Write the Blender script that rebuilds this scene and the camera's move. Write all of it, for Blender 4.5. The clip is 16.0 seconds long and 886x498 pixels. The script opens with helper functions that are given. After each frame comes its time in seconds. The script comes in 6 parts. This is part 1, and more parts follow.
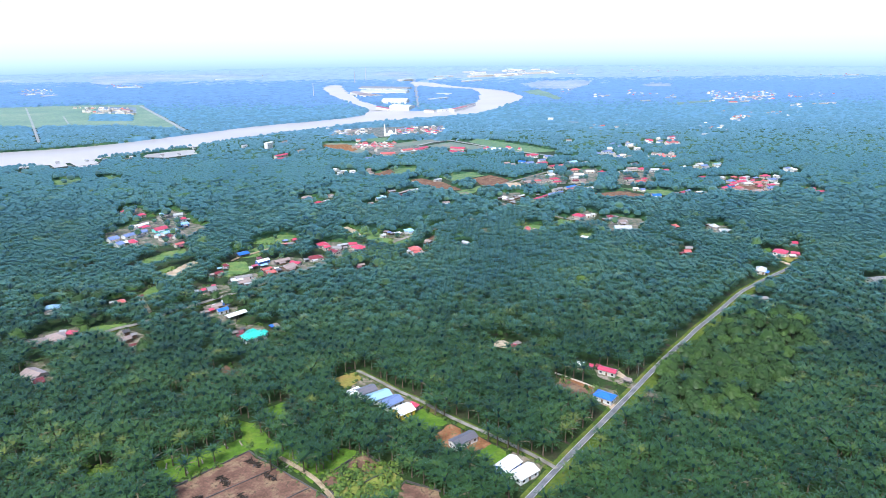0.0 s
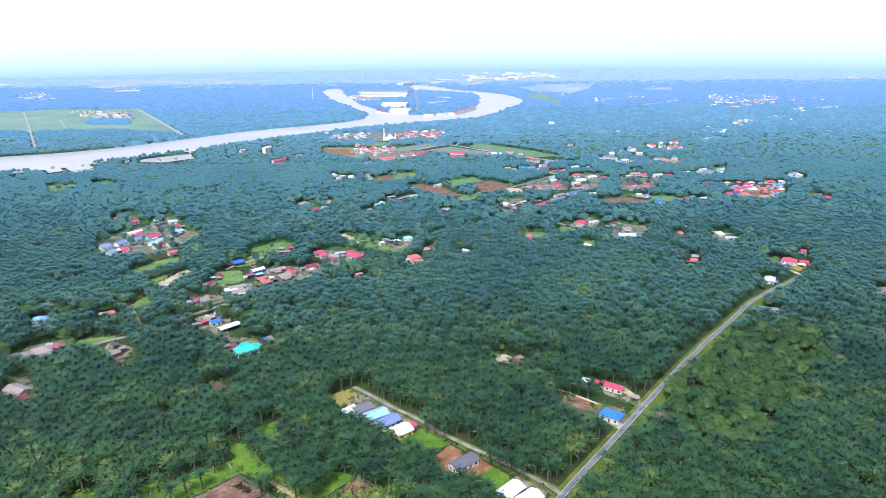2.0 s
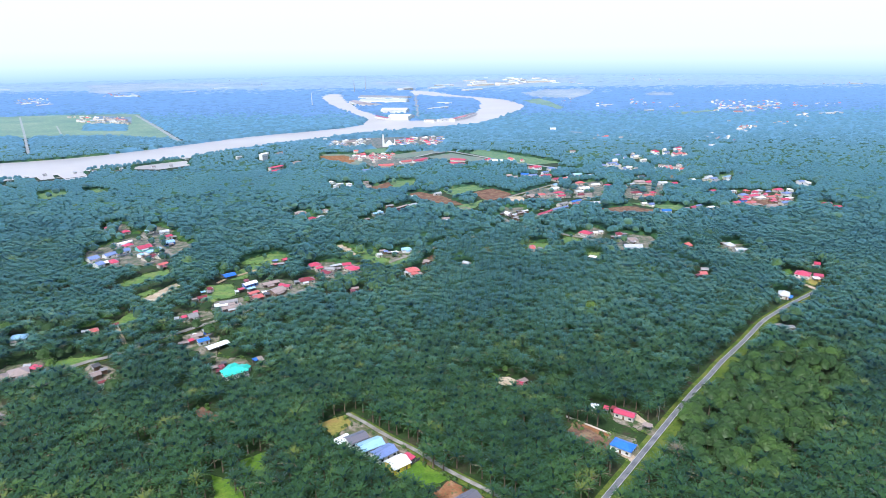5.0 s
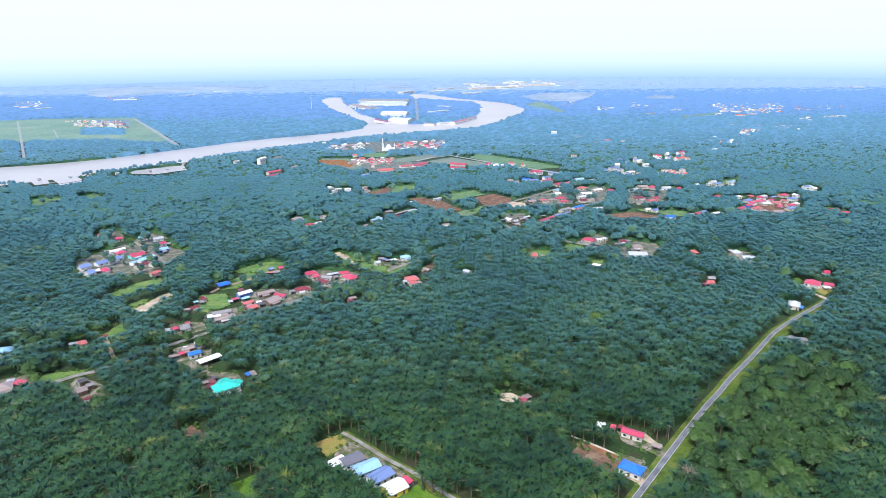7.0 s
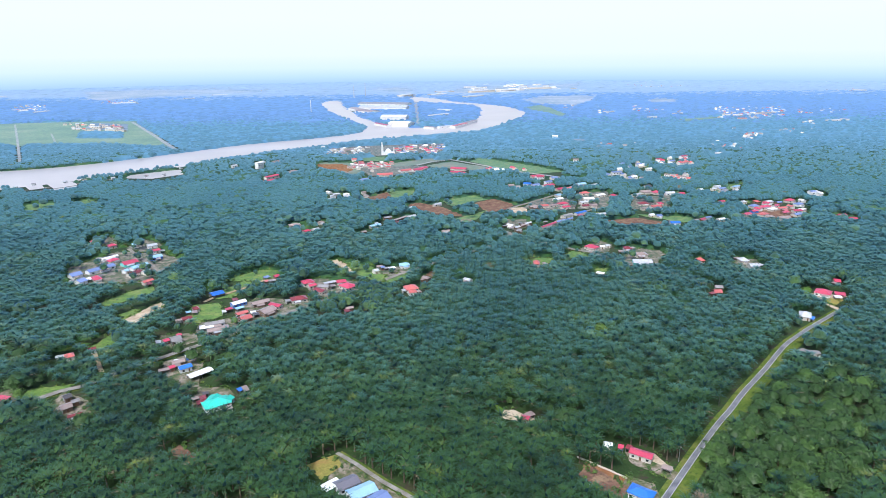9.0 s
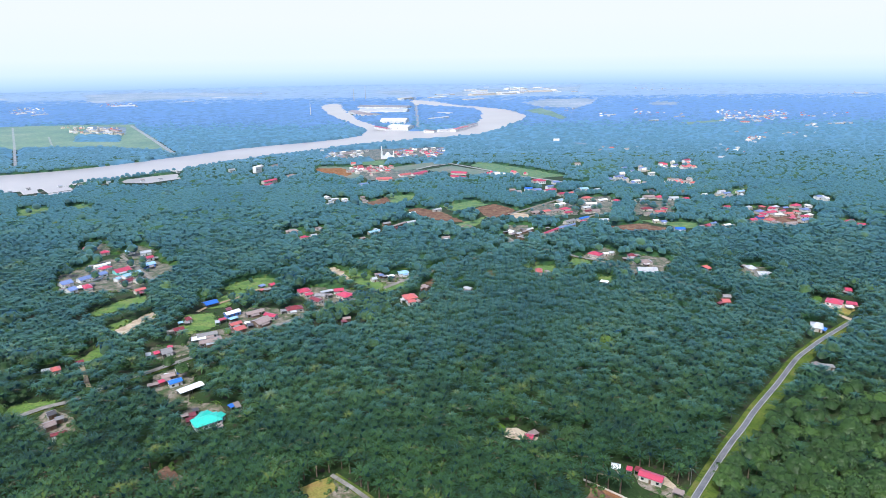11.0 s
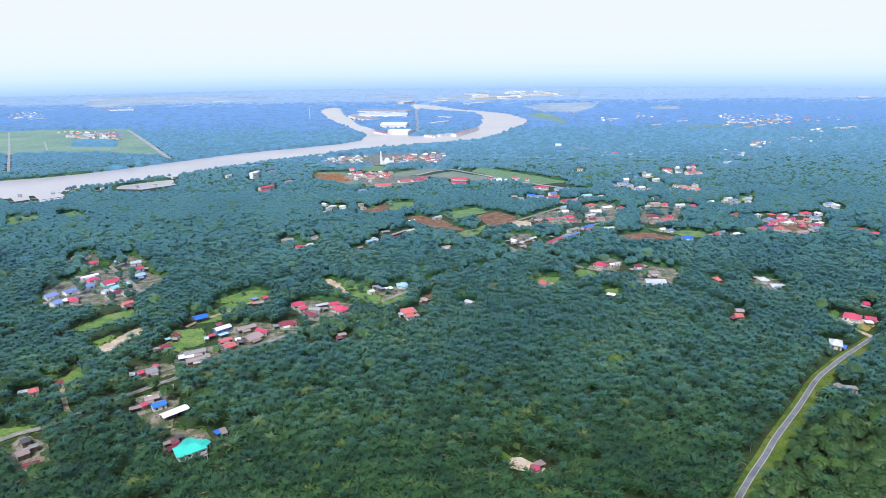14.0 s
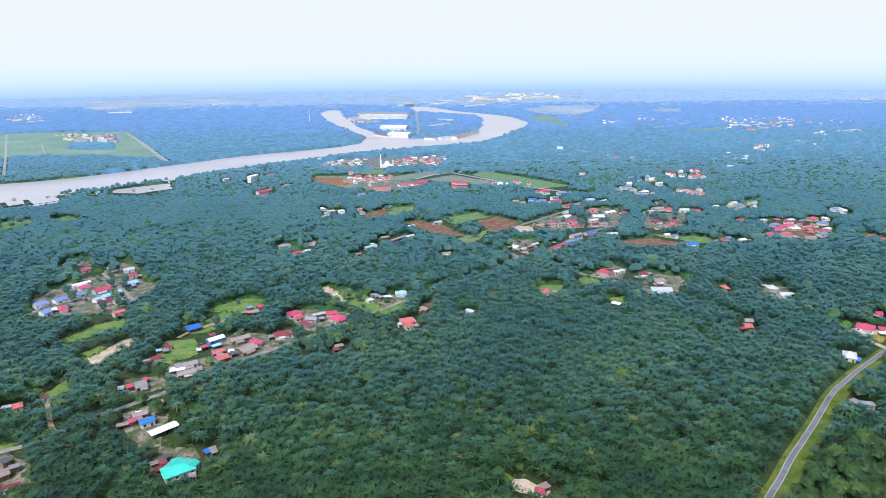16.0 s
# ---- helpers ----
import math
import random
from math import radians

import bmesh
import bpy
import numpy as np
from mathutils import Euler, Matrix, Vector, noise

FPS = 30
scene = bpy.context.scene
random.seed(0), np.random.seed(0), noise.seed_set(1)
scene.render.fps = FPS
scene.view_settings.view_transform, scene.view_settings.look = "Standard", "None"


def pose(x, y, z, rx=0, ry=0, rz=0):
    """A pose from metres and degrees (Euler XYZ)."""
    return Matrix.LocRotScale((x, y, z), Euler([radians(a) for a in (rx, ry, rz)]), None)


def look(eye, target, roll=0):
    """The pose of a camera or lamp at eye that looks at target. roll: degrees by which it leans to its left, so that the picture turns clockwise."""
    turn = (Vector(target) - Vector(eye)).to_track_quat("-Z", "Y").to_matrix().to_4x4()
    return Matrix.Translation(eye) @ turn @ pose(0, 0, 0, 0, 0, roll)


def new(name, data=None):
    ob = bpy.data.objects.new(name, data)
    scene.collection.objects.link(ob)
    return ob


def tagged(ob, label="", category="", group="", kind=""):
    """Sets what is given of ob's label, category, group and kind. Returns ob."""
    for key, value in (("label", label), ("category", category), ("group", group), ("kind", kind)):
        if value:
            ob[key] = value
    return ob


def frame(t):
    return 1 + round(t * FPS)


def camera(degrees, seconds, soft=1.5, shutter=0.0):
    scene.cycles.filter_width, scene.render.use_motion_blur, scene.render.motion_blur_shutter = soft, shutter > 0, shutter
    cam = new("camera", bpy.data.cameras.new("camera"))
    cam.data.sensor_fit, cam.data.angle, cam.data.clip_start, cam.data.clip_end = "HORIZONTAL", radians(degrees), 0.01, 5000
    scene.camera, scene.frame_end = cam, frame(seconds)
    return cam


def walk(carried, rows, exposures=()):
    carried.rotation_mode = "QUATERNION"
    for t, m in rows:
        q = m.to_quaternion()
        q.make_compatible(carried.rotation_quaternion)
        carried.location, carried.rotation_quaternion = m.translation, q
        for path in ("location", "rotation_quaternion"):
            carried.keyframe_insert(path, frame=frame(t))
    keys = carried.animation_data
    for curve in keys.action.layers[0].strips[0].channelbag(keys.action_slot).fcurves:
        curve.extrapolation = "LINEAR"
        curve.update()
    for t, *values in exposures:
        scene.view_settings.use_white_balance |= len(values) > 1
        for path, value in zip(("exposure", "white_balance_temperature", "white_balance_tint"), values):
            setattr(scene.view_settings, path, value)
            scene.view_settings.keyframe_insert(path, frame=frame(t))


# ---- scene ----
# ---------------------------------------------------------------- camera
cam = camera(70.0, 16.0, soft=0.75)


def heading(x, y, z, pitch, yaw, roll):
    p, w = radians(pitch), radians(yaw)
    way = Vector((-math.sin(w) * math.cos(p), math.cos(w) * math.cos(p), math.sin(p)))
    eye = Vector((x, y, z))
    return look(eye, eye + way * 100.0, roll)


# seconds, place, pitch, yaw, lean
FLIGHT = [
    (0, 0.00, 0.00, 180.00, -18.129, 0.000, -0.554),
    (2, 0.27, 14.52, 180.02, -17.838, 0.006, -0.544),
    (4, 0.60, 29.02, 180.02, -17.554, 0.020, -0.544),
    (6, 0.97, 43.48, 180.01, -17.278, 0.039, -0.550),
    (8, 1.34, 57.90, 180.02, -17.014, 0.064, -0.559),
    (10, 1.69, 72.29, 180.06, -16.765, 0.092, -0.568),
    (12, 2.00, 86.64, 180.15, -16.534, 0.122, -0.573),
    (14, 2.23, 100.96, 180.30, -16.323, 0.155, -0.570),
    (16, 2.35, 115.24, 180.54, -16.137, 0.187, -0.556),
]
walk(cam, [(row[0], heading(*row[1:])) for row in FLIGHT], exposures=[(0, 0.63, 5690, 10), (8, 0.45, 5740, 10), (16, 0.34, 5800, 10)])

# ---------------------------------------------------------------- daylight
SUN_HIGH, SUN_ROUND = 58.0, 205.0
world = bpy.data.worlds.new("hazy_sky")
scene.world = world
world.use_nodes = True
wn = world.node_tree
sky = wn.nodes.new("ShaderNodeTexSky")
sky.sky_type = "NISHITA"
sky.sun_disc = False
sky.sun_elevation, sky.sun_rotation = radians(SUN_HIGH), radians(SUN_ROUND)
sky.air_density, sky.dust_density, sky.ozone_density = 1.0, 4.0, 1.0
sky.altitude = 0
back = wn.nodes["Background"]
back.inputs["Strength"].default_value = 0.15
wn.links.new(sky.outputs[0], back.inputs["Color"])

sun = new("sun", bpy.data.lights.new("sun", "SUN"))
sun.data.energy, sun.data.angle, sun.data.color = 2.5, radians(8), (1.0, 0.96, 0.88)
az, el = radians(SUN_ROUND), radians(SUN_HIGH)
toward = Vector((math.sin(az) * math.cos(el), math.cos(az) * math.cos(el), math.sin(el)))
sun.matrix_world = look(toward * 400, (0, 0, 0))

# ---------------------------------------------------------------- materials


def material(name, rough=0.8, spec=0.3, metal=0.0):
    m = bpy.data.materials.new(name)
    m.use_nodes = True
    b = m.node_tree.nodes["Principled BSDF"]
    b.inputs["Roughness"].default_value = rough
    b.inputs["Specular IOR Level"].default_value = spec
    b.inputs["Metallic"].default_value = metal
    return m, m.node_tree.nodes, m.node_tree.links, b


def rgba(c):
    return (c[0], c[1], c[2], 1.0)


def noise_node(n, l, scale, detail=4.0, rough=0.6, vector=None):
    t = n.new("ShaderNodeTexNoise")
    t.inputs["Scale"].default_value = scale
    t.inputs["Detail"].default_value = detail
    t.inputs["Roughness"].default_value = rough
    if vector is not None:
        l.new(vector, t.inputs["Vector"])
    return t


def ramp_node(n, l, source, stops):
    r = n.new("ShaderNodeValToRGB")
    while len(r.color_ramp.elements) < len(stops):
        r.color_ramp.elements.new(0.5)
    for e, (p, c) in zip(r.color_ramp.elements, stops):
        e.position, e.color = p, rgba(c)
    l.new(source, r.inputs[0])
    return r


def mix_node(n, l, fac, a, b, blend="MIX"):
    m = n.new("ShaderNodeMix")
    m.data_type, m.blend_type = "RGBA", blend
    for socket, value in ((m.inputs[0], fac), (m.inputs[6], a), (m.inputs[7], b)):
        if isinstance(value, (int, float)):
            socket.default_value = value
        elif isinstance(value, tuple):
            socket.default_value = rgba(value)
        else:
            l.new(value, socket)
    return m.outputs[2]


def bump_node(n, l, b, height, strength, distance):
    u = n.new("ShaderNodeBump")
    u.inputs["Strength"].default_value = strength
    u.inputs["Distance"].default_value = distance
    l.new(height, u.inputs["Height"])
    l.new(u.outputs[0], b.inputs["Normal"])


def place_node(n):
    return n.new("ShaderNodeNewGeometry").outputs["Position"]


def earth(name, coarse, fine, stops, speck=None, rough=0.95, bump=0.15, sheen=0.0):
    """Ground surfaces: a broad patchiness and a fine grain, in metres; sheen: haze painted as a blue sheen."""
    m, n, l, b = material(name, rough, 0.1)
    at = place_node(n)
    big = noise_node(n, l, 1.0 / coarse, 5.0, 0.62, at)
    small = noise_node(n, l, 1.0 / fine, 4.0, 0.7, at)
    colour = ramp_node(n, l, big.outputs[0], stops).outputs[0]
    colour = mix_node(n, l, 0.55, colour, ramp_node(n, l, small.outputs[0], [(0.3, (0.28, 0.28, 0.28)), (0.7, (0.8, 0.8, 0.8))]).outputs[0], "OVERLAY")
    if speck:
        spots = noise_node(n, l, 1.0 / (fine * 2.2), 2.0, 0.5, at)
        colour = mix_node(n, l, ramp_node(n, l, spots.outputs[0], [(0.58, (0, 0, 0)), (0.68, (1, 1, 1))]).outputs[0], colour, speck)
    l.new(colour, b.inputs["Base Color"])
    if bump:
        bump_node(n, l, b, small.outputs[0], 0.6, bump)
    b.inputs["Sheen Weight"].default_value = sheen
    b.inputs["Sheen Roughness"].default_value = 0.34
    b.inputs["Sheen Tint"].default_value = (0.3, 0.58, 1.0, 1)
    return m


MAT = {}
MAT["ground"] = earth("plantation_floor", 22, 1.6, [(0.32, (0.02, 0.038, 0.013)), (0.5, (0.032, 0.058, 0.017)), (0.64, (0.045, 0.048, 0.024)), (0.78, (0.095, 0.065, 0.043))], (0.05, 0.04, 0.03), 0.95, 0.0, 0.15)
MAT["lawn"] = earth("lawn_grass", 9, 0.8, [(0.3, (0.055, 0.115, 0.014)), (0.5, (0.095, 0.18, 0.018)), (0.7, (0.15, 0.205, 0.03))], (0.08, 0.14, 0.03), 0.95, 0.15, 0.3)
MAT["meadow"] = earth("meadow_grass", 9, 1.2, [(0.3, (0.07, 0.13, 0.025)), (0.5, (0.12, 0.2, 0.035)), (0.68, (0.2, 0.23, 0.06)), (0.8, (0.25, 0.18, 0.11))], (0.07, 0.11, 0.03), 0.95, 0.15, 0.5)
MAT["dry_lawn"] = earth("dry_grass", 7, 0.8, [(0.3, (0.16, 0.17, 0.04)), (0.5, (0.24, 0.21, 0.06)), (0.7, (0.28, 0.17, 0.07))])
MAT["verge"] = earth("verge_grass", 9, 0.9, [(0.3, (0.04, 0.075, 0.015)), (0.48, (0.085, 0.125, 0.022)), (0.62, (0.13, 0.15, 0.035)), (0.75, (0.17, 0.12, 0.07))], (0.05, 0.085, 0.02))
MAT["bare_soil"] = earth("laterite_soil", 6, 0.7, [(0.3, (0.13, 0.062, 0.03)), (0.5, (0.23, 0.108, 0.052)), (0.7, (0.3, 0.175, 0.105))], (0.13, 0.12, 0.05))
MAT["plot_soil"] = earth("cleared_soil", 7, 0.8, [(0.3, (0.095, 0.055, 0.04)), (0.5, (0.16, 0.092, 0.068)), (0.68, (0.24, 0.175, 0.105))], (0.1, 0.07, 0.05))
MAT["yard"] = earth("yard_earth", 6, 0.9, [(0.36, (0.05, 0.085, 0.025)), (0.48, (0.13, 0.12, 0.07)), (0.62, (0.26, 0.22, 0.18))], (0.05, 0.09, 0.025), 0.95, 0.15, 0.4)
MAT["sand_lot"] = earth("pale_sand", 8, 0.9, [(0.3, (0.28, 0.2, 0.14)), (0.5, (0.42, 0.34, 0.25)), (0.7, (0.53, 0.46, 0.36))])
MAT["scrub"] = earth("scrub_ground", 4, 0.7, [(0.3, (0.09, 0.13, 0.03)), (0.55, (0.2, 0.22, 0.05)), (0.7, (0.22, 0.14, 0.08))])
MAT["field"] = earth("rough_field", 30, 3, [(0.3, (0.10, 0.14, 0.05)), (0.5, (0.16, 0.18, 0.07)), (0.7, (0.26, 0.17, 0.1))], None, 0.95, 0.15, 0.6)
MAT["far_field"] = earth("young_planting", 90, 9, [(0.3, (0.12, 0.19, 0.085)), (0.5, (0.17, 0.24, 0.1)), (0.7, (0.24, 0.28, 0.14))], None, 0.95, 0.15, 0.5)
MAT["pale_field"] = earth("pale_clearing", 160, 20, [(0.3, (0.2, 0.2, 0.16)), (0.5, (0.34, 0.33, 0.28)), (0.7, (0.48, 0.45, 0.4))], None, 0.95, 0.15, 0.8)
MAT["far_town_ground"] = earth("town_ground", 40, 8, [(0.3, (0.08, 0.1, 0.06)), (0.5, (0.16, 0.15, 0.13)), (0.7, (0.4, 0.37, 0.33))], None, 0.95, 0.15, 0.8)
MAT["asphalt"] = earth("aged_asphalt", 7, 0.35, [(0.3, (0.1, 0.105, 0.12)), (0.5, (0.15, 0.155, 0.172)), (0.7, (0.21, 0.214, 0.225))], None, 0.85, 0.02)
MAT["concrete"] = earth("weathered_concrete", 6, 0.5, [(0.3, (0.14, 0.13, 0.11)), (0.5, (0.22, 0.21, 0.19)), (0.7, (0.3, 0.29, 0.27))], None, 0.9, 0.02)
MAT["dirt"] = earth("dirt_track", 4, 0.5, [(0.3, (0.2, 0.15, 0.09)), (0.5, (0.33, 0.26, 0.17)), (0.7, (0.4, 0.34, 0.25))])
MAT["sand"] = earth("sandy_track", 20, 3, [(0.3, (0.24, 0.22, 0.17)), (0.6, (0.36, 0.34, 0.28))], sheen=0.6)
MAT["road_paint"] = earth("worn_road_paint", 1.5, 0.3, [(0.3, (0.33, 0.33, 0.32)), (0.6, (0.6, 0.6, 0.58))], None, 0.7, 0.01)


def foliage(name, stops, rough=0.45, spec=0.35, sheen=0.0, sheen_tint=(0.7, 0.82, 1.0), grain=0.8, sheen_rough=0.4):
    """Leaves: the colour runs along each plant's own tint, with a fine mottling; the bluish sheen paints haze."""
    m, n, l, b = material(name, rough, spec)
    a = n.new("ShaderNodeAttribute")
    a.attribute_name = "tint"
    colour = ramp_node(n, l, a.outputs["Fac"], stops).outputs[0]
    grainy = noise_node(n, l, 1.0 / grain, 3.0, 0.7, place_node(n))
    colour = mix_node(n, l, 0.4, colour, ramp_node(n, l, grainy.outputs[0], [(0.3, (0.25, 0.25, 0.25)), (0.7, (0.8, 0.8, 0.8))]).outputs[0], "OVERLAY")
    l.new(colour, b.inputs["Base Color"])
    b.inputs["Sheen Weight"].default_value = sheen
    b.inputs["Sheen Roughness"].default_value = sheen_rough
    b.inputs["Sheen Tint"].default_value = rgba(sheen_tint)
    return m


FROND_GREENS = [(0.0, (0.012, 0.034, 0.009)), (0.3, (0.022, 0.060, 0.013)), (0.6, (0.036, 0.088, 0.017)), (0.85, (0.062, 0.12, 0.02)), (0.97, (0.13, 0.16, 0.025)), (1.0, (0.16, 0.125, 0.075))]
MAT["palm"] = foliage("oil_palm_fronds", FROND_GREENS, 0.5, 0.3, 0.5, (0.22, 0.47, 0.95), 0.8, 0.42)
# the same palm fronds with more bluish sheen, painting haze at middle distance
MAT["hazy_palm"] = foliage("hazy_palm_fronds", FROND_GREENS, 0.5, 0.3, 0.76, (0.23, 0.54, 0.84), 0.8, 0.47)
BROAD_GREENS = [(0.0, (0.026, 0.06, 0.015)), (0.4, (0.05, 0.102, 0.02)), (0.75, (0.086, 0.15, 0.025)), (1.0, (0.17, 0.23, 0.03))]
MAT["broadleaf"] = foliage("broad_leaves", BROAD_GREENS, 0.5, 0.3, 0.15, (0.4, 0.55, 0.8), 0.8, 0.4)
# the same broad leaves, hazed by a strong blue sheen
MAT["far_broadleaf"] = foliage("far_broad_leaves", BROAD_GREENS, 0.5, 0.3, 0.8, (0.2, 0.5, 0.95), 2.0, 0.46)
# distant growth: blue sheen, stronger and paler by distance, stands in for haze
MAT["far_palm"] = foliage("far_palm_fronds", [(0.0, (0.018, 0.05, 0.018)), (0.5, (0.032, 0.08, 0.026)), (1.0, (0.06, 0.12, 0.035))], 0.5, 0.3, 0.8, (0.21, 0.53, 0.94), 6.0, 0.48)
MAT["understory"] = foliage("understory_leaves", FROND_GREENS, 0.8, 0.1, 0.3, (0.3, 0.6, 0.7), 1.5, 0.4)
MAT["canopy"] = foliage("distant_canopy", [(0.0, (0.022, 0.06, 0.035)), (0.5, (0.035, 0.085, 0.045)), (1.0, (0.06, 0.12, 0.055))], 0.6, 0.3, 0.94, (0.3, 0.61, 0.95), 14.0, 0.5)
MAT["hazy_canopy"] = foliage("misty_canopy", [(0.0, (0.03, 0.07, 0.05)), (0.5, (0.04, 0.09, 0.06)), (1.0, (0.06, 0.12, 0.07))], 0.6, 0.3, 1.0, (0.3, 0.53, 1.0), 24.0, 0.58)
MAT["far_canopy"] = foliage("hazed_far_canopy", [(0.0, (0.05, 0.09, 0.08)), (0.5, (0.07, 0.12, 0.1)), (1.0, (0.12, 0.15, 0.12))], 0.6, 0.3, 1.0, (0.5, 0.68, 1.0), 30.0, 0.6)
MAT["dead_trunk"] = earth("dead_palm_trunk", 1.0, 0.3, [(0.3, (0.2, 0.17, 0.14)), (0.7, (0.34, 0.3, 0.26))])
MAT["felled"] = earth("felled_timber", 0.8, 0.2, [(0.3, (0.02, 0.016, 0.013)), (0.7, (0.06, 0.048, 0.038))])
MAT["bark"] = earth("palm_bark", 0.8, 0.2, [(0.3, (0.06, 0.045, 0.03)), (0.7, (0.14, 0.11, 0.08))])


def paint(name, colour, rough, stain, amount, ribs=False, spec=0.35):
    """Painted or bare building surfaces with rain stains; ribs: profiled metal sheet. A bluish sheen paints haze over
    them.
    """
    m, n, l, b = material(name, rough, spec)
    at = n.new("ShaderNodeTexCoord").outputs["Object"]
    info = n.new("ShaderNodeObjectInfo")
    big = noise_node(n, l, 0.35, 5.0, 0.65, at)
    small = noise_node(n, l, 3.0, 3.0, 0.7, at)
    c = mix_node(n, l, ramp_node(n, l, big.outputs[0], [(0.42, (0, 0, 0)), (0.75, (amount, amount, amount))]).outputs[0], colour, stain)
    c = mix_node(n, l, 0.25, c, ramp_node(n, l, small.outputs[0], [(0.3, (0.3, 0.3, 0.3)), (0.7, (0.75, 0.75, 0.75))]).outputs[0], "OVERLAY")
    shade = ramp_node(n, l, info.outputs["Random"], [(0.0, (0.38, 0.38, 0.38)), (1.0, (0.62, 0.62, 0.62))]).outputs[0]
    c = mix_node(n, l, 0.6, c, shade, "OVERLAY")
    l.new(c, b.inputs["Base Color"])
    b.inputs["Sheen Weight"].default_value = 0.5
    b.inputs["Sheen Roughness"].default_value = 0.35
    b.inputs["Sheen Tint"].default_value = (0.5, 0.7, 1.0, 1)
    if ribs:
        wave = n.new("ShaderNodeTexWave")
        wave.inputs["Scale"].default_value = 1.3
        l.new(at, wave.inputs["Vector"])
        bump_node(n, l, b, wave.outputs["Fac"], 0.5, 0.05)
    return m


ROOFS = {
    "crimson": (0.46, 0.055, 0.105), "salmon": (0.5, 0.13, 0.12), "maroon": (0.2, 0.035, 0.045), "blue": (0.03, 0.15, 0.55),
    "sky": (0.3, 0.5, 0.72), "slate": (0.16, 0.22, 0.42), "teal": (0.05, 0.5, 0.39), "white": (0.8, 0.81, 0.82), "zinc": (0.5, 0.52, 0.55),
    "grey": (0.27, 0.26, 0.26), "rust": (0.3, 0.235, 0.215), "charcoal": (0.13, 0.125, 0.15), "dark": (0.08, 0.075, 0.08),
}
WALLS = {
    "white": (0.78, 0.78, 0.76), "cream": (0.6, 0.56, 0.49), "wood": (0.2, 0.14, 0.1), "yellow": (0.8, 0.58, 0.06), "blue": (0.1, 0.22, 0.6),
    "teal": (0.2, 0.55, 0.5), "maroon": (0.25, 0.06, 0.07),
}
for key, c in ROOFS.items():
    MAT["roof_" + key] = paint("roof_sheet_" + key, c, 0.5, (c[0] * 0.5 + 0.06, c[1] * 0.45 + 0.06, c[2] * 0.45 + 0.05), 0.75 if key in ("rust", "grey", "zinc") else 0.4, True)
for key, c in WALLS.items():
    MAT["wall_" + key] = paint("wall_paint_" + key, c, 0.85, (c[0] * 0.55, c[1] * 0.52, c[2] * 0.48), 0.6)
MAT["trim"] = paint("white_trim", (0.75, 0.75, 0.73), 0.6, (0.5, 0.48, 0.44), 0.4)
MAT["door"] = paint("door_timber", (0.16, 0.09, 0.05), 0.6, (0.1, 0.06, 0.04), 0.5)
MAT["post"] = paint("grey_steel", (0.17, 0.17, 0.17), 0.5, (0.25, 0.17, 0.12), 0.5)
MAT["block_wall"] = paint("grimy_blockwork", (0.1, 0.09, 0.085), 0.9, (0.05, 0.05, 0.045), 0.7)
MAT["timber"] = paint("weathered_timber", (0.07, 0.055, 0.045), 0.9, (0.04, 0.032, 0.028), 0.6)
MAT["pane"], n, l, b = material("window_glass", 0.12, 0.6)
b.inputs["Base Color"].default_value = (0.02, 0.025, 0.03, 1)

m, n, l, b = material("river_water", 0.28, 0.6)
at = place_node(n)
mud = noise_node(n, l, 1 / 160.0, 4.0, 0.6, at)
l.new(ramp_node(n, l, mud.outputs[0], [(0.3, (0.36, 0.34, 0.35)), (0.7, (0.44, 0.42, 0.425))]).outputs[0], b.inputs["Base Color"])
ripple = noise_node(n, l, 1 / 3.0, 5.0, 0.7, at)
bump_node(n, l, b, ripple.outputs[0], 0.25, 0.3)
MAT["water"] = m

# glowing backdrop: the far plain and the haze above it as painted colour, past everything that shifts
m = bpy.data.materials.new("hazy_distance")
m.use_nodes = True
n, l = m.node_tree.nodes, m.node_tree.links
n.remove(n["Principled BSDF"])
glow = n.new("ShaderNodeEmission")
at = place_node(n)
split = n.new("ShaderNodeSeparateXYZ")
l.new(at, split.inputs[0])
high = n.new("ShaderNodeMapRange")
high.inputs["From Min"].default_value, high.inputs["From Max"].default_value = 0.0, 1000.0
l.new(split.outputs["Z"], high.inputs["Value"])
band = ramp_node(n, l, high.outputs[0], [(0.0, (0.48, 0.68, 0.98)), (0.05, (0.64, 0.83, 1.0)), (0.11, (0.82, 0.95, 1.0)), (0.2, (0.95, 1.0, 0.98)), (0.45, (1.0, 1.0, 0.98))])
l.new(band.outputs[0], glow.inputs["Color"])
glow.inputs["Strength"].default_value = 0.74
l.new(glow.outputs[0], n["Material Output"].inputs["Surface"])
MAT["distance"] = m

# ---------------------------------------------------------------- building helpers


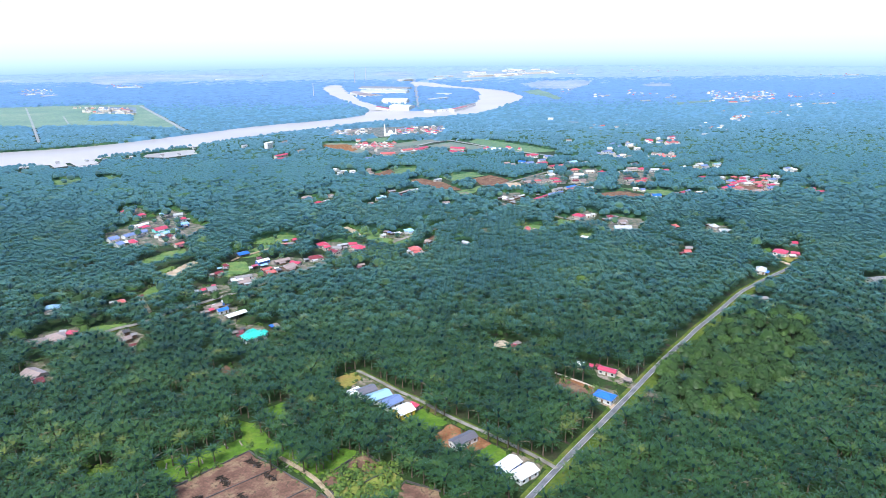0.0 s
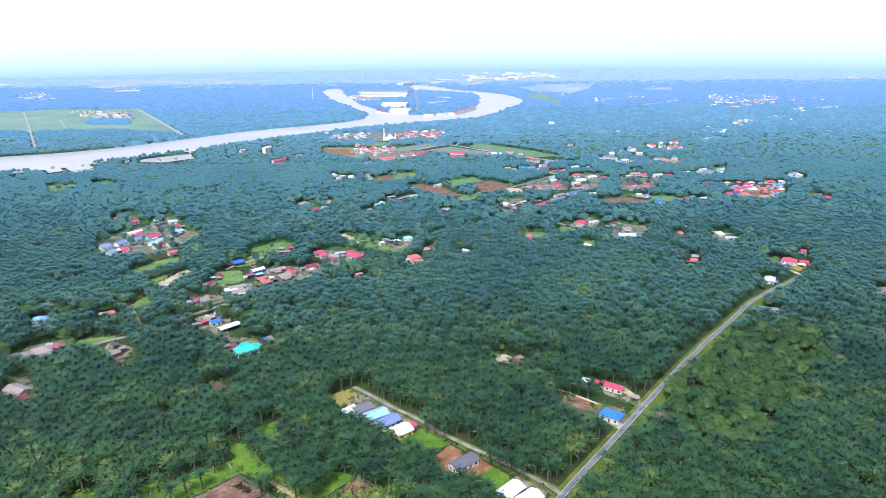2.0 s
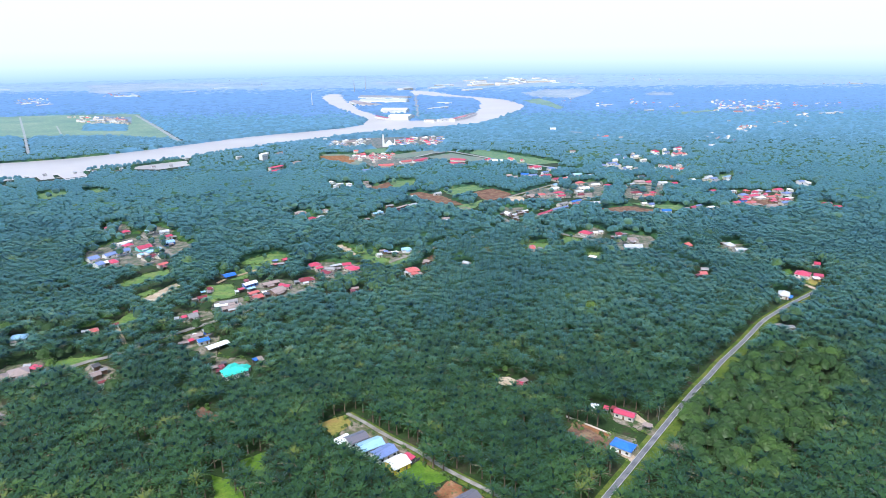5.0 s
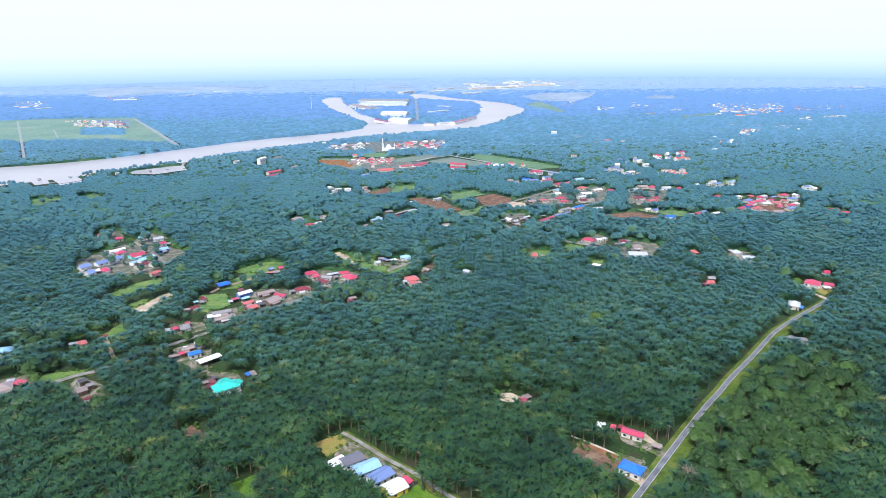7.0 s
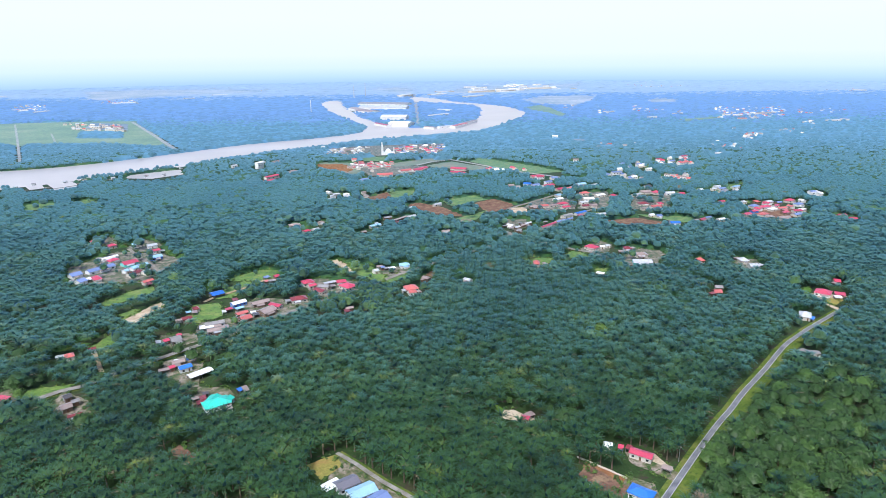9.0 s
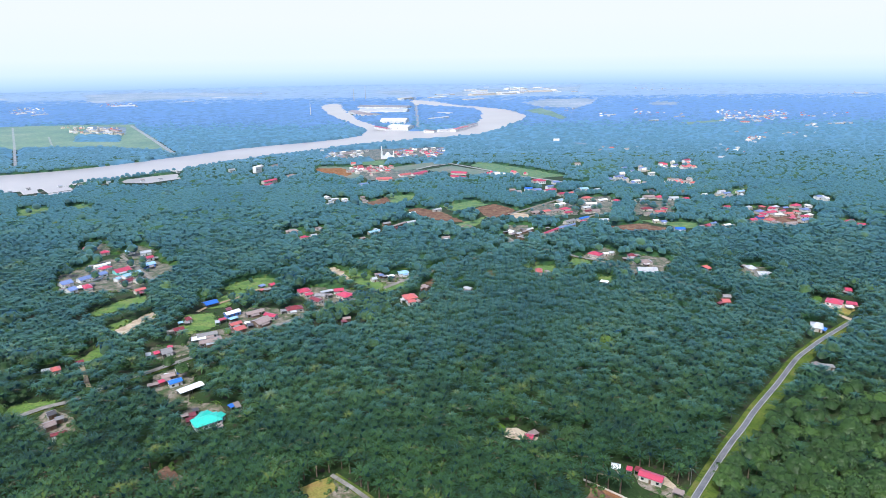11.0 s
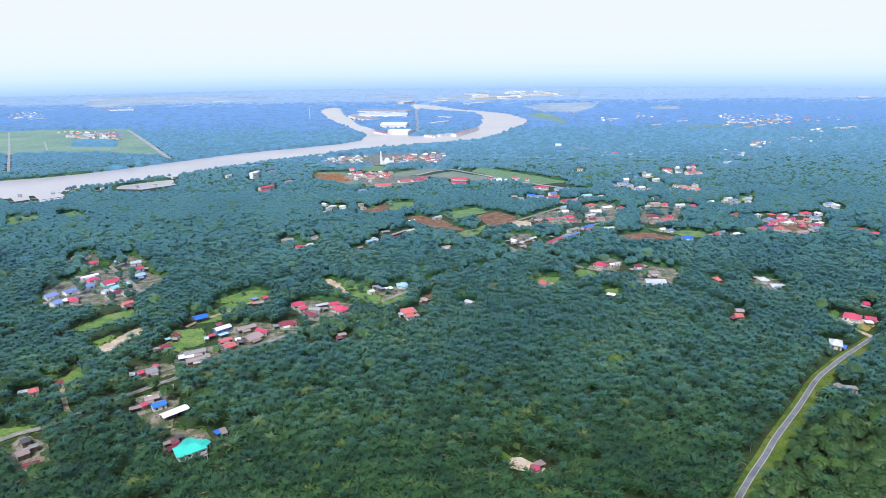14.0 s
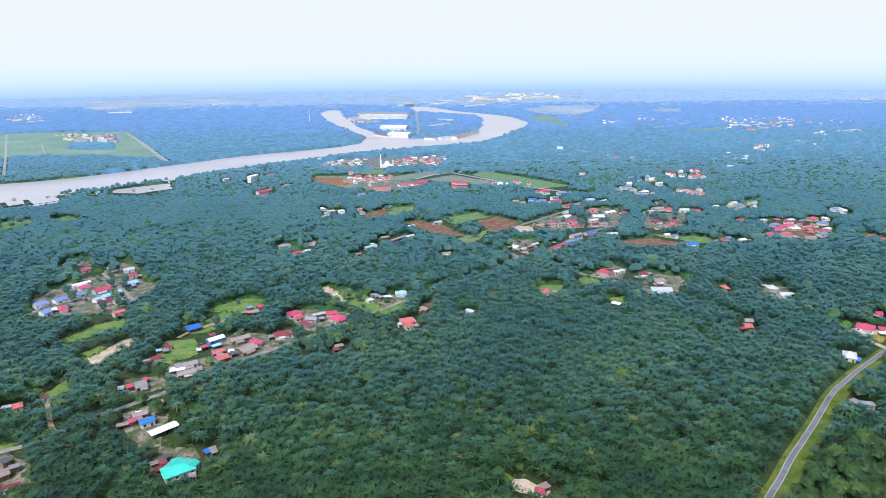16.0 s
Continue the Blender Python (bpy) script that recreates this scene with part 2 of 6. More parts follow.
def mesh_of(name, verts, faces, mat, tint=None, dome=None, lean=(0.26, 0.42, 0.42)):
    """A mesh from arrays of corners and four-cornered faces. dome: for leaves, the way out of the crown at each corner;
    lean: shares of the leaf's own normal, of the crown's and of the sky's in the shading, or two such with the distances between which they change."""
    verts = np.asarray(verts, np.float32)
    faces = np.asarray(faces, np.int32)
    if dome is not None:
        p = verts[faces[:, :4]]
        flat = np.cross(p[:, 2] - p[:, 0], p[:, 3] - p[:, 1])
        flat /= np.linalg.norm(flat, axis=1)[:, None] + 1e-9
        away = (flat * (dome[faces[:, 0]] + np.array([0, 0, 0.8]))).sum(1) < 0
        faces = faces.copy()
        faces[away] = faces[away][:, ::-1]
        flat[away] *= -1
    me = bpy.data.meshes.new(name)
    me.vertices.add(len(verts))
    me.vertices.foreach_set("co", verts.ravel())
    me.loops.add(faces.size)
    me.loops.foreach_set("vertex_index", faces.ravel())
    me.polygons.add(len(faces))
    me.polygons.foreach_set("loop_start", np.arange(len(faces), dtype=np.int32) * faces.shape[1])
    me.update(calc_edges=True)
    if tint is not None:
        me.attributes.new("tint", "FLOAT", "POINT").data.foreach_set("value", np.asarray(tint, np.float32))
    if dome is not None:
        each = np.zeros(verts.shape)
        each[faces.ravel()] = np.repeat(flat, faces.shape[1], 0)
        if len(lean) == 4:
            k = np.clip((verts[:, 1:2] - lean[2]) / (lean[3] - lean[2]), 0, 1)
            own, crown, up = (lean[0][i] + (lean[1][i] - lean[0][i]) * k for i in range(3))
        else:
            own, crown, up = lean
        n = each * own + dome * crown
        n[:, 2:3] += up
        n /= np.linalg.norm(n, axis=1)[:, None] + 1e-9
        me.attributes.new("custom_normal", "FLOAT_VECTOR", "POINT").data.foreach_set("vector", n.astype(np.float32).ravel())
        me.polygons.foreach_set("use_smooth", np.ones(len(faces), bool))
    me.materials.append(mat)
    return me


def part(name, bm, mat, parent, label=""):
    me = bpy.data.meshes.new(name)
    bm.to_mesh(me)
    bm.free()
    me.materials.append(mat)
    ob = new(name, me)
    ob.parent = parent
    if label:
        tagged(ob, label)
    return ob


def box_into(bm, x0, x1, y0, y1, z0, z1):
    v = [bm.verts.new(p) for p in ((x0, y0, z0), (x1, y0, z0), (x1, y1, z0), (x0, y1, z0), (x0, y0, z1), (x1, y0, z1), (x1, y1, z1), (x0, y1, z1))]
    for f in ((3, 2, 1, 0), (4, 5, 6, 7), (0, 1, 5, 4), (1, 2, 6, 5), (2, 3, 7, 6), (3, 0, 4, 7)):
        bm.faces.new([v[i] for i in f])


def slab_into(bm, corners, thick):
    """A sheet through the corners, with thickness below."""
    top = [bm.verts.new(c) for c in corners]
    low = [bm.verts.new((c[0], c[1], c[2] - thick)) for c in corners]
    bm.faces.new(top)
    bm.faces.new(low[::-1])
    for i in range(len(top)):
        j = (i + 1) % len(top)
        bm.faces.new((low[i], low[j], top[j], top[i]))


def inside(xs, ys, poly):
    hit = np.zeros(np.shape(xs), bool)
    for (x0, y0), (x1, y1) in zip(poly, poly[1:] + poly[:1]):
        if y0 == y1:
            continue
        cross = ((y0 > ys) != (y1 > ys)) & (xs < (x1 - x0) * (ys - y0) / (y1 - y0) + x0)
        hit ^= cross
    return hit


def near_line(xs, ys, line, reach):
    hit = np.zeros(np.shape(xs), bool)
    for (x0, y0), (x1, y1) in zip(line, line[1:]):
        dx, dy = x1 - x0, y1 - y0
        s = np.clip(((xs - x0) * dx + (ys - y0) * dy) / (dx * dx + dy * dy + 1e-9), 0, 1)
        hit |= np.hypot(xs - x0 - s * dx, ys - y0 - s * dy) < reach
    return hit


def smooth_line(points, step):
    """A soft curve through the points, at about that step."""
    p = [Vector((x, y)) for x, y in points]
    p = [p[0] * 2 - p[1]] + p + [p[-1] * 2 - p[-2]]
    line = []
    for a, b, c, d in zip(p, p[1:], p[2:], p[3:]):
        count = max(1, int((c - b).length / step))
        for i in range(count):
            t = i / count
            q = b * 2 + (c - a) * t + (a * 2 - b * 5 + c * 4 - d) * t * t + (b * 3 - a - c * 3 + d) * t ** 3
            line.append((q.x / 2, q.y / 2))
    line.append(tuple(p[-2]))
    return line


def stem(radius, top_radius, tall, sides=6, lean=0.0):
    v, q = [], []
    for k, (rad, z) in enumerate(((radius * 1.25, 0), (radius, tall * 0.35), (top_radius, tall))):
        for i in range(sides):
            a = 2 * math.pi * i / sides
            v.append((rad * math.cos(a) + lean * z * z / tall, rad * math.sin(a), z))
            if k:
                j = (i + 1) % sides
                q.append(((k - 1) * sides + i, (k - 1) * sides + j, k * sides + j, k * sides + i))
    return np.array(v), np.array(q)


# what keeps the planting away: outlines, and lines with their reach
CLEAR_AREAS, CLEAR_LINES, CLEAR_SPOTS, EDGES = [], [], [], []
layer = [0.02]


def next_layer():
    layer[0] += 0.005
    return layer[0]


def outline_area(name, edge, mat, label, category, lift=None):
    """A flat area of ground inside an outline."""
    z = next_layer() if lift is None else lift
    bm = bmesh.new()
    bm.faces.new([bm.verts.new((x, y, z)) for x, y in edge])
    bmesh.ops.triangulate(bm, faces=bm.faces[:])
    for f in bm.faces:
        if f.normal.z < 0:
            f.normal_flip()
    return tagged(part(name, bm, mat, None), label, category, kind="structure")


PATCH_WORDS = {
    "lawn": "bright green mown grass between the palms", "meadow": "rough green grass with weeds and worn spots", "dry_lawn": "yellowing dry grass beside the lane", "bare_soil": "bare reddish-brown laterite soil",
    "plot_soil": "cleared brown building plot with patchy soil", "yard": "trodden earth yard round the houses", "sand_lot": "pale sandy open ground",
    "scrub": "weedy yellow-green scrub ground", "field": "rough grass and soil field by the town", "far_field": "pale green young planting in the distance",
    "pale_field": "pale cleared land far off", "far_town_ground": "built-up ground of a distant settlement",
}


def patch(name, kind, corners, open_ground=True):
    """An uneven-edged area of ground, as a rule kept free of palms."""
    rough = max(0.9, 0.05 * math.dist(corners[0], corners[2]))
    edge = []
    for (x0, y0), (x1, y1) in zip(corners, corners[1:] + corners[:1]):
        count = max(3, int(math.dist((x0, y0), (x1, y1)) / (rough * 1.6)))
        for i in range(count):
            t = i / count
            x, y = x0 + (x1 - x0) * t, y0 + (y1 - y0) * t
            k = rough * (0 if i == 0 else 1)
            edge.append((x + k * noise.noise((x * 0.21, y * 0.21, 3.1)), y + k * noise.noise((x * 0.21, y * 0.21, 9.7))))
    if open_ground:
        CLEAR_AREAS.append(corners)
        EDGES.append((corners, kind))
    return outline_area(name, edge, MAT[kind], PATCH_WORDS[kind], name.replace("_", " "))


def ribbon(name, line, left, right, mat, label, category, z):
    verts, faces = [], []
    for i, (x, y) in enumerate(line):
        x0, y0 = line[max(i - 1, 0)]
        x1, y1 = line[min(i + 1, len(line) - 1)]
        d = math.hypot(x1 - x0, y1 - y0)
        nx, ny = -(y1 - y0) / d, (x1 - x0) / d
        verts += [(x + nx * left, y + ny * left, z), (x + nx * right, y + ny * right, z)]
        if i:
            faces.append((2 * i - 2, 2 * i - 1, 2 * i + 1, 2 * i))
    ob = new(name, mesh_of(name, verts, faces, mat))
    return tagged(ob, label, category, kind="structure")


def road(name, points, width, mat):
    far = points[0][1] > 1150
    line = smooth_line(points, 40 if far else 5)
    CLEAR_LINES.append((line, width / 2 + (0.5 if name == "causeway" else 9.0 if far else 0.9 if name == "village_road" else 1.0)))
    word = {"asphalt": "grey asphalt country road with worn edge lines", "concrete": "pale grey paved village road", "dirt": "rutted dirt track", "sand": "pale sandy track across the fields"}[mat]
    if name == "main_road":
        ribbon("verge", line, width / 2 + 2.6, -width / 2 - 5.4, MAT["verge"], "grassy verge along the country road", "verge", next_layer())
        CLEAR_LINES.append((line, width / 2 + 3.0))
        CLEAR_LINES.append(([(x + 4.2, y - 3.4) for x, y in line], width / 2 + 1.0))
    elif not far and name in ("lane", "village_road"):
        side = 2.0 if name == "lane" else 0.7
        ribbon("verge", line, width / 2 + side, -width / 2 - side, MAT["verge"], "narrow grassy verge along the village road", "verge", next_layer())
    z = next_layer() + 0.75
    ribbon(name, line, width / 2, -width / 2, MAT[mat], word, "road", z)
    if name == "main_road":
        for side in (1, -1):
            ribbon("edge_line", line, side * (width / 2 - 0.15) + 0.09, side * (width / 2 - 0.15) - 0.09, MAT["road_paint"], "worn white edge line", "road marking", z + 0.006)


# ---------------------------------------------------------------- ground, river, distance
bm = bmesh.new()
bmesh.ops.create_grid(bm, x_segments=40, y_segments=40, size=9000)
tagged(part("ground", bm, MAT["ground"], None), "dark green and brown plantation floor reaching the horizon", "ground", kind="structure")

# the river in three reaches, each between two banks
REACHES = [
    ([(-1500, 560), (-1000, 760), (-760, 885), (-613, 999), (-552, 1057), (-457, 1158), (-376, 1262), (-270, 1377), (-184, 1467), (-130, 1512)],
     [(-1500, 800), (-1000, 985), (-797, 1110), (-702, 1154), (-627, 1209), (-531, 1325), (-427, 1455), (-303, 1553), (-240, 1610), (-208, 1668)]),
    ([(-130, 1512), (-57, 1556), (69, 1631), (150, 1770), (209, 1937), (262, 2090), (275, 2260), (240, 2480), (150, 2640), (60, 2780), (-60, 3060), (-140, 3130)],
     [(-208, 1668), (-199, 1765), (-145, 1805), (-64, 1767), (0, 1785), (62, 1833), (95, 1960), (119, 2146), (126, 2450), (75, 2560), (0, 2640), (-100, 2760), (-150, 2960)]),
    ([(-145, 1805), (-200, 1960), (-262, 2124), (-345, 2440), (-411, 2768), (-440, 2900)],
     [(-199, 1765), (-230, 1860), (-337, 2132), (-440, 2459), (-505, 2743), (-500, 2900)]),
]


def evenly(line, count):
    """Points at even steps along a line."""
    q = np.array(line)
    run = np.concatenate([[0], np.cumsum(np.hypot(*np.diff(q, axis=0).T))])
    at = np.linspace(0, run[-1], count)
    return np.stack([np.interp(at, run, q[:, 0]), np.interp(at, run, q[:, 1])], 1)


verts, faces = [], []
for near_bank, far_bank in REACHES:
    a, b = evenly(smooth_line(near_bank, 12), 90), evenly(smooth_line(far_bank, 12), 90)
    CLEAR_AREAS.append([tuple(p) for p in a] + [tuple(p) for p in b[::-1]])
    base = len(verts)
    for i in range(90):
        verts += [(a[i, 0], a[i, 1], 0.9), (b[i, 0], b[i, 1], 0.9)]
        if i:
            faces.append((base + 2 * i - 2, base + 2 * i, base + 2 * i + 1, base + 2 * i - 1))
tagged(new("river", mesh_of("river", verts, faces, MAT["water"])), "wide pale muddy river with calm water", "river", kind="structure")
outline_area("backwater", smooth_line([(-640, 905), (-590, 950), (-545, 1000), (-530, 995), (-560, 950), (-610, 900)], 20), MAT["water"], "narrow flooded strip beside the river", "water", 0.92)

for pond in (
    [(-639, 1016), (-621, 1032), (-585, 982), (-598, 968)],
    [(-609, 1023), (-570, 1033), (-548, 1004), (-569, 978)],
    [(-502, 1056), (-508, 1083), (-467, 1120), (-445, 1134), (-421, 1088), (-457, 1050)],
):
    for back in (0, 9, 18):
        CLEAR_AREAS.append([(x + 0.45 * back, y - 0.9 * back) for x, y in pond])
    outline_area("pond", pond, MAT["water"], "shallow fish pond with pale still water", "pond", 0.93)

# a curved glowing wall, painted as haze and sky, behind the plain
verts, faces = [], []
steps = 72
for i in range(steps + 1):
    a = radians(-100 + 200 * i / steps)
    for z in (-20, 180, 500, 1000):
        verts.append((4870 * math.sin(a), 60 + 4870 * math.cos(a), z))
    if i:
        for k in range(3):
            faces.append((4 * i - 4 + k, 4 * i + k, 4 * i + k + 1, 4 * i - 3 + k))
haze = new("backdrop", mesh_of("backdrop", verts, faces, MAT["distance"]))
tagged(haze, "glowing backdrop painted as pale blue haze over the far plain", "backdrop", kind="structure")


# roads and tracks
road("main_road", [(14, 191), (26.6, 206.2), (37.7, 220.0), (58.2, 246.0), (77.8, 270.0), (98.5, 295.6), (121.0, 323.6), (139.5, 345.8), (153.0, 360.8), (166.0, 376.2), (192.5, 404.8), (219.0, 434.6), (236.0, 450.0), (252.0, 463.5), (285.5, 489.5), (296, 497)], 2.9, "asphalt")
road("lane", [(49.2, 234.9), (41.6, 243.0), (29.9, 253.7), (15.9, 265.3), (0.9, 277.8), (-12.4, 291.3), (-26.5, 302.9), (-40.2, 315.9), (-50.1, 324.4)], 2.2, "concrete")
road("village_road", [(-226.2, 375.3), (-216.7, 385.3), (-208.6, 389.9), (-199.3, 400.3), (-190.8, 414.1), (-180.0, 422.6), (-169.7, 433.9), (-159.6, 444.0), (-149.2, 455.4), (-139.9, 467.5), (-127.6, 484.3), (-113.4, 499.0), (-98.1, 514.9), (-81.8, 532.9), (-60.2, 553.4), (-45.1, 572.4), (-28.6, 591.6), (-10.9, 609.7), (8.2, 630.4), (28.4, 646.5), (50.2, 668.5), (74.2, 695.9), (68.4, 718.9)], 4.2, "concrete")
road("village_road", [(116.7, 663.3), (128.9, 648.5), (141.9, 640.4), (153.1, 626.6), (171.3, 607.8), (186.6, 591.6), (202.9, 570.2), (216.0, 550.6)], 4.2, "concrete")
road("village_road", [(15.8, 755.9), (28.3, 773.4), (39.0, 746.5), (54.7, 723.3), (67.2, 707.3), (78.9, 690.3), (98.3, 677.4), (116.7, 663.3)], 4.0, "concrete")
road("village_road", [(80.5, 823.5), (105.5, 850.0), (134.3, 881.4), (165.4, 915.5)], 4.2, "concrete")
road("village_road", [(116.6, 737.6), (137.3, 769.8), (165.2, 799.9), (193.6, 824.7)], 4.2, "concrete")
road("town_road", [(-45.9, 1155.5), (-18.4, 1193.4), (15.9, 1215.3), (53.4, 1172.3), (87.7, 1127.3), (127.5, 1080.6), (165.4, 1046.5), (207.2, 1006.1)], 7.0, "sand")
road("estate_road", [(-311.6, 666.9), (-289.0, 639.6), (-267.0, 614.7), (-248.9, 594.4)], 3.6, "concrete")
road("dirt_track", [(-222.1, 432.9), (-211.8, 417.8), (-203.9, 406.7), (-196.9, 400.3)], 2.6, "dirt")
road("dirt_track", [(-183.8, 520.3), (-179.7, 529.9), (-171.2, 539.8), (-161.0, 552.3), (-152.7, 566.7), (-137.5, 574.5)], 3.0, "dirt")
road("farm_track", [(-75.4, 244.8), (-64.7, 236.6), (-55.6, 228.5), (-49.4, 220.5), (-43.3, 212.0)], 2.2, "dirt")
road("field_track", [(-1261.0, 1960.9), (-975.1, 1528.3), (-772.1, 1218.4)], 5.0, "sand")
road("field_track", [(-931.9, 1999.0), (-730.5, 1673.8), (-538.3, 1360.0)], 9.0, "sand")
road("field_track", [(-1005.7, 1710.5), (-869.9, 1499.0)], 4.0, "sand")
road("far_road", [(-1630.3, 2368.2), (-1667.7, 2556.3), (-1706.1, 2775.3)], 10.0, "sand")
road("causeway", [(-67.2, 1845.3), (-93.1, 2416.1), (-139.9, 3367.6)], 13.0, "sand")
road("riverside_road", [(-578.6, 884.2), (-629.9, 927.1), (-598.5, 974.2), (-538.2, 1029.8), (-473.5, 1097.7), (-437.4, 1119.5)], 5.0, "concrete")

# lawns, yards and bare ground near the lane
patch("lawn", "lawn", [(-22, 275), (-11, 285), (2, 272), (-7, 263)])
patch("bare_soil", "bare_soil", [(-5, 262), (3, 271), (11, 264), (1, 250), (-3, 254)])
patch("bare_soil", "bare_soil", [(7, 253), (14, 262), (22, 254), (12, 245)])
patch("lawn", "lawn", [(12, 245), (22, 254), (30, 247), (23, 239), (20, 238)])
patch("yard", "yard", [(22, 235), (31, 248), (45, 239), (39, 229), (33, 225)])
patch("yard", "yard", [(-51, 302), (-50, 323), (-30, 305), (-13, 289), (-20, 278), (-28, 286)])
patch("dry_lawn", "dry_lawn", [(-63, 316), (-51, 324), (-46, 315), (-54, 305)])
patch("bare_soil", "bare_soil", [(64, 313), (68, 318), (82, 303), (81, 292), (76, 295)])
patch("yard", "yard", [(76, 295), (83, 306), (93, 300), (92, 288), (85, 283)])
patch("sand_lot", "sand_lot", [(96, 318), (100, 322), (106, 306), (102, 301)])
patch("sand_lot", "sand_lot", [(82, 287), (86, 290), (90, 284), (87, 281)])
patch("plot_soil", "plot_soil", [(61, 307), (66, 316), (81, 298), (77, 291), (69, 295)])
patch("yard", "yard", [(86, 324), (94, 319), (106, 308), (102, 302), (87, 315)])
patch("plot_soil", "plot_soil", [(-117, 224), (-91, 250), (-49, 218), (-49, 194), (-96, 194)])
patch("lawn", "lawn", [(-132, 242), (-115, 250), (-94, 261), (-91, 251), (-112, 229), (-120, 230)])
patch("lawn", "lawn", [(-104, 276), (-93, 272), (-82, 258), (-39, 250), (-50, 233), (-56, 229), (-73, 242), (-94, 254)], False)
patch("lawn", "lawn", [(-94, 254), (-102, 273), (-95, 273), (-83, 254), (-67, 237), (-56, 230), (-57, 227), (-73, 241)])
patch("lawn", "lawn", [(-46, 249), (-39, 250), (-49, 234), (-54, 230), (-50, 241)])
patch("lawn", "lawn", [(-94, 286), (-84, 293), (-81, 280), (-88, 273)])
patch("plot_soil", "plot_soil", [(-45, 239), (-38, 248), (-28, 238), (-35, 228)])
patch("plot_soil", "plot_soil", [(-54, 228), (-49, 235), (-41, 233), (-45, 222)])
patch("plot_soil", "plot_soil", [(-23, 218), (-18, 227), (-3, 222), (0, 211), (-20, 210)])
patch("scrub", "scrub", [(-45, 222), (-27, 241), (-18, 229), (-23, 217), (-34, 212), (-44, 214)])
patch("lawn", "lawn", [(-160, 231), (-161, 238), (-149, 240), (-144, 235), (-146, 229)])
patch("plot_soil", "plot_soil", [(-132, 327), (-128, 333), (-116, 324), (-118, 317)])
patch("sand_lot", "sand_lot", [(30, 355), (33, 362), (38, 362), (48, 353), (46, 350), (35, 352)])
patch("lawn", "lawn", [(26, 365), (29, 367), (33, 362), (30, 358)])

# yards and clearings of the kampung
patch("yard", "yard", [(-253, 341), (-240, 340), (-222, 319), (-223, 311), (-238, 322)])
patch("yard", "yard", [(-215, 370), (-215, 386), (-196, 376), (-186, 360), (-197, 354)])
patch("yard", "yard", [(-266, 365), (-264, 381), (-245, 388), (-235, 377), (-248, 361)])
patch("meadow", "meadow", [(-236, 379), (-236, 390), (-212, 394), (-223, 375)])
patch("yard", "yard", [(-188, 448), (-192, 461), (-170, 464), (-162, 451), (-176, 440)])
patch("yard", "yard", [(-164, 403), (-174, 420), (-162, 432), (-148, 420), (-140, 390), (-148, 386)])
patch("yard", "yard", [(-140, 390), (-139, 379), (-136, 367), (-119, 368), (-116, 380), (-123, 388)])
patch("yard", "yard", [(-170, 466), (-173, 481), (-154, 491), (-142, 473), (-154, 460)])
patch("yard", "yard", [(-149, 485), (-155, 506), (-146, 531), (-125, 527), (-107, 505), (-118, 491), (-137, 480)])
patch("meadow", "meadow", [(-187, 485), (-190, 516), (-172, 520), (-158, 497), (-173, 481)])
patch("meadow", "meadow", [(-267, 517), (-254, 546), (-240, 558), (-231, 544), (-254, 516)])
patch("sand_lot", "sand_lot", [(-231, 488), (-227, 501), (-218, 523), (-211, 515), (-216, 494), (-220, 480)])
patch("meadow", "meadow", [(-240, 495), (-232, 510), (-224, 503), (-231, 488)])
patch("meadow", "meadow", [(-231, 442), (-227, 462), (-220, 462), (-217, 449), (-224, 439)])
patch("meadow", "meadow", [(-181, 528), (-179, 545), (-168, 573), (-155, 561), (-166, 530)])
patch("meadow", "meadow", [(-185, 571), (-163, 600), (-146, 597), (-138, 578), (-157, 567)])
patch("sand_lot", "sand_lot", [(-105, 623), (-98, 627), (-74, 595), (-77, 588), (-85, 592)])
patch("meadow", "meadow", [(-93, 623), (-67, 608), (-42, 582), (-33, 594), (-28, 572), (-48, 559), (-73, 583)])
patch("yard", "yard", [(-58, 588), (-44, 608), (-29, 594), (-45, 576)])
patch("yard", "yard", [(-119, 560), (-107, 577), (-70, 565), (-69, 543), (-85, 528), (-98, 533)])
patch("yard", "yard", [(-119, 514), (-118, 534), (-104, 530), (-101, 509)])
patch("yard", "yard", [(-296, 564), (-325, 582), (-339, 608), (-319, 659), (-269, 650), (-242, 630), (-249, 597), (-247, 569)])
patch("yard", "yard", [(-316, 672), (-314, 706), (-284, 683), (-278, 658), (-294, 655)])
patch("yard", "yard", [(-364, 694), (-376, 723), (-346, 708), (-326, 676)])
patch("plot_soil", "plot_soil", [(-13, 588), (-6, 594), (-6, 575), (-17, 572)])
patch("meadow", "meadow", [(124, 647), (137, 640), (136, 627), (119, 625), (116, 635)])
patch("yard", "yard", [(128, 647), (160, 683), (170, 668), (156, 638), (142, 642)])
patch("yard", "yard", [(165, 603), (171, 631), (190, 653), (210, 645), (210, 630), (186, 596), (176, 600)])
patch("meadow", "meadow", [(133, 593), (147, 596), (142, 578), (133, 575)])
patch("yard", "yard", [(256, 594), (271, 621), (288, 613), (281, 593), (261, 587)])
patch("lawn", "lawn", [(279.3, 528.7), (284.5, 523.6), (294.5, 538.3), (294.6, 543.5), (285.6, 538.6)])
patch("dry_lawn", "dry_lawn", [(287.3, 509.4), (291.5, 501.4), (304.7, 513.6), (306.8, 520.7), (296.6, 517.3)])
patch("sand_lot", "sand_lot", [(283.6, 523.7), (288.4, 512.9), (297.4, 517.3), (305.3, 515.9), (312.4, 520.5), (302.3, 525.6), (288.9, 528.4)])
patch("sand_lot", "sand_lot", [(285.1, 504.9), (288.4, 494.9), (292.8, 490.5), (295.3, 494.8), (292.0, 498.1), (288.7, 508.2)])
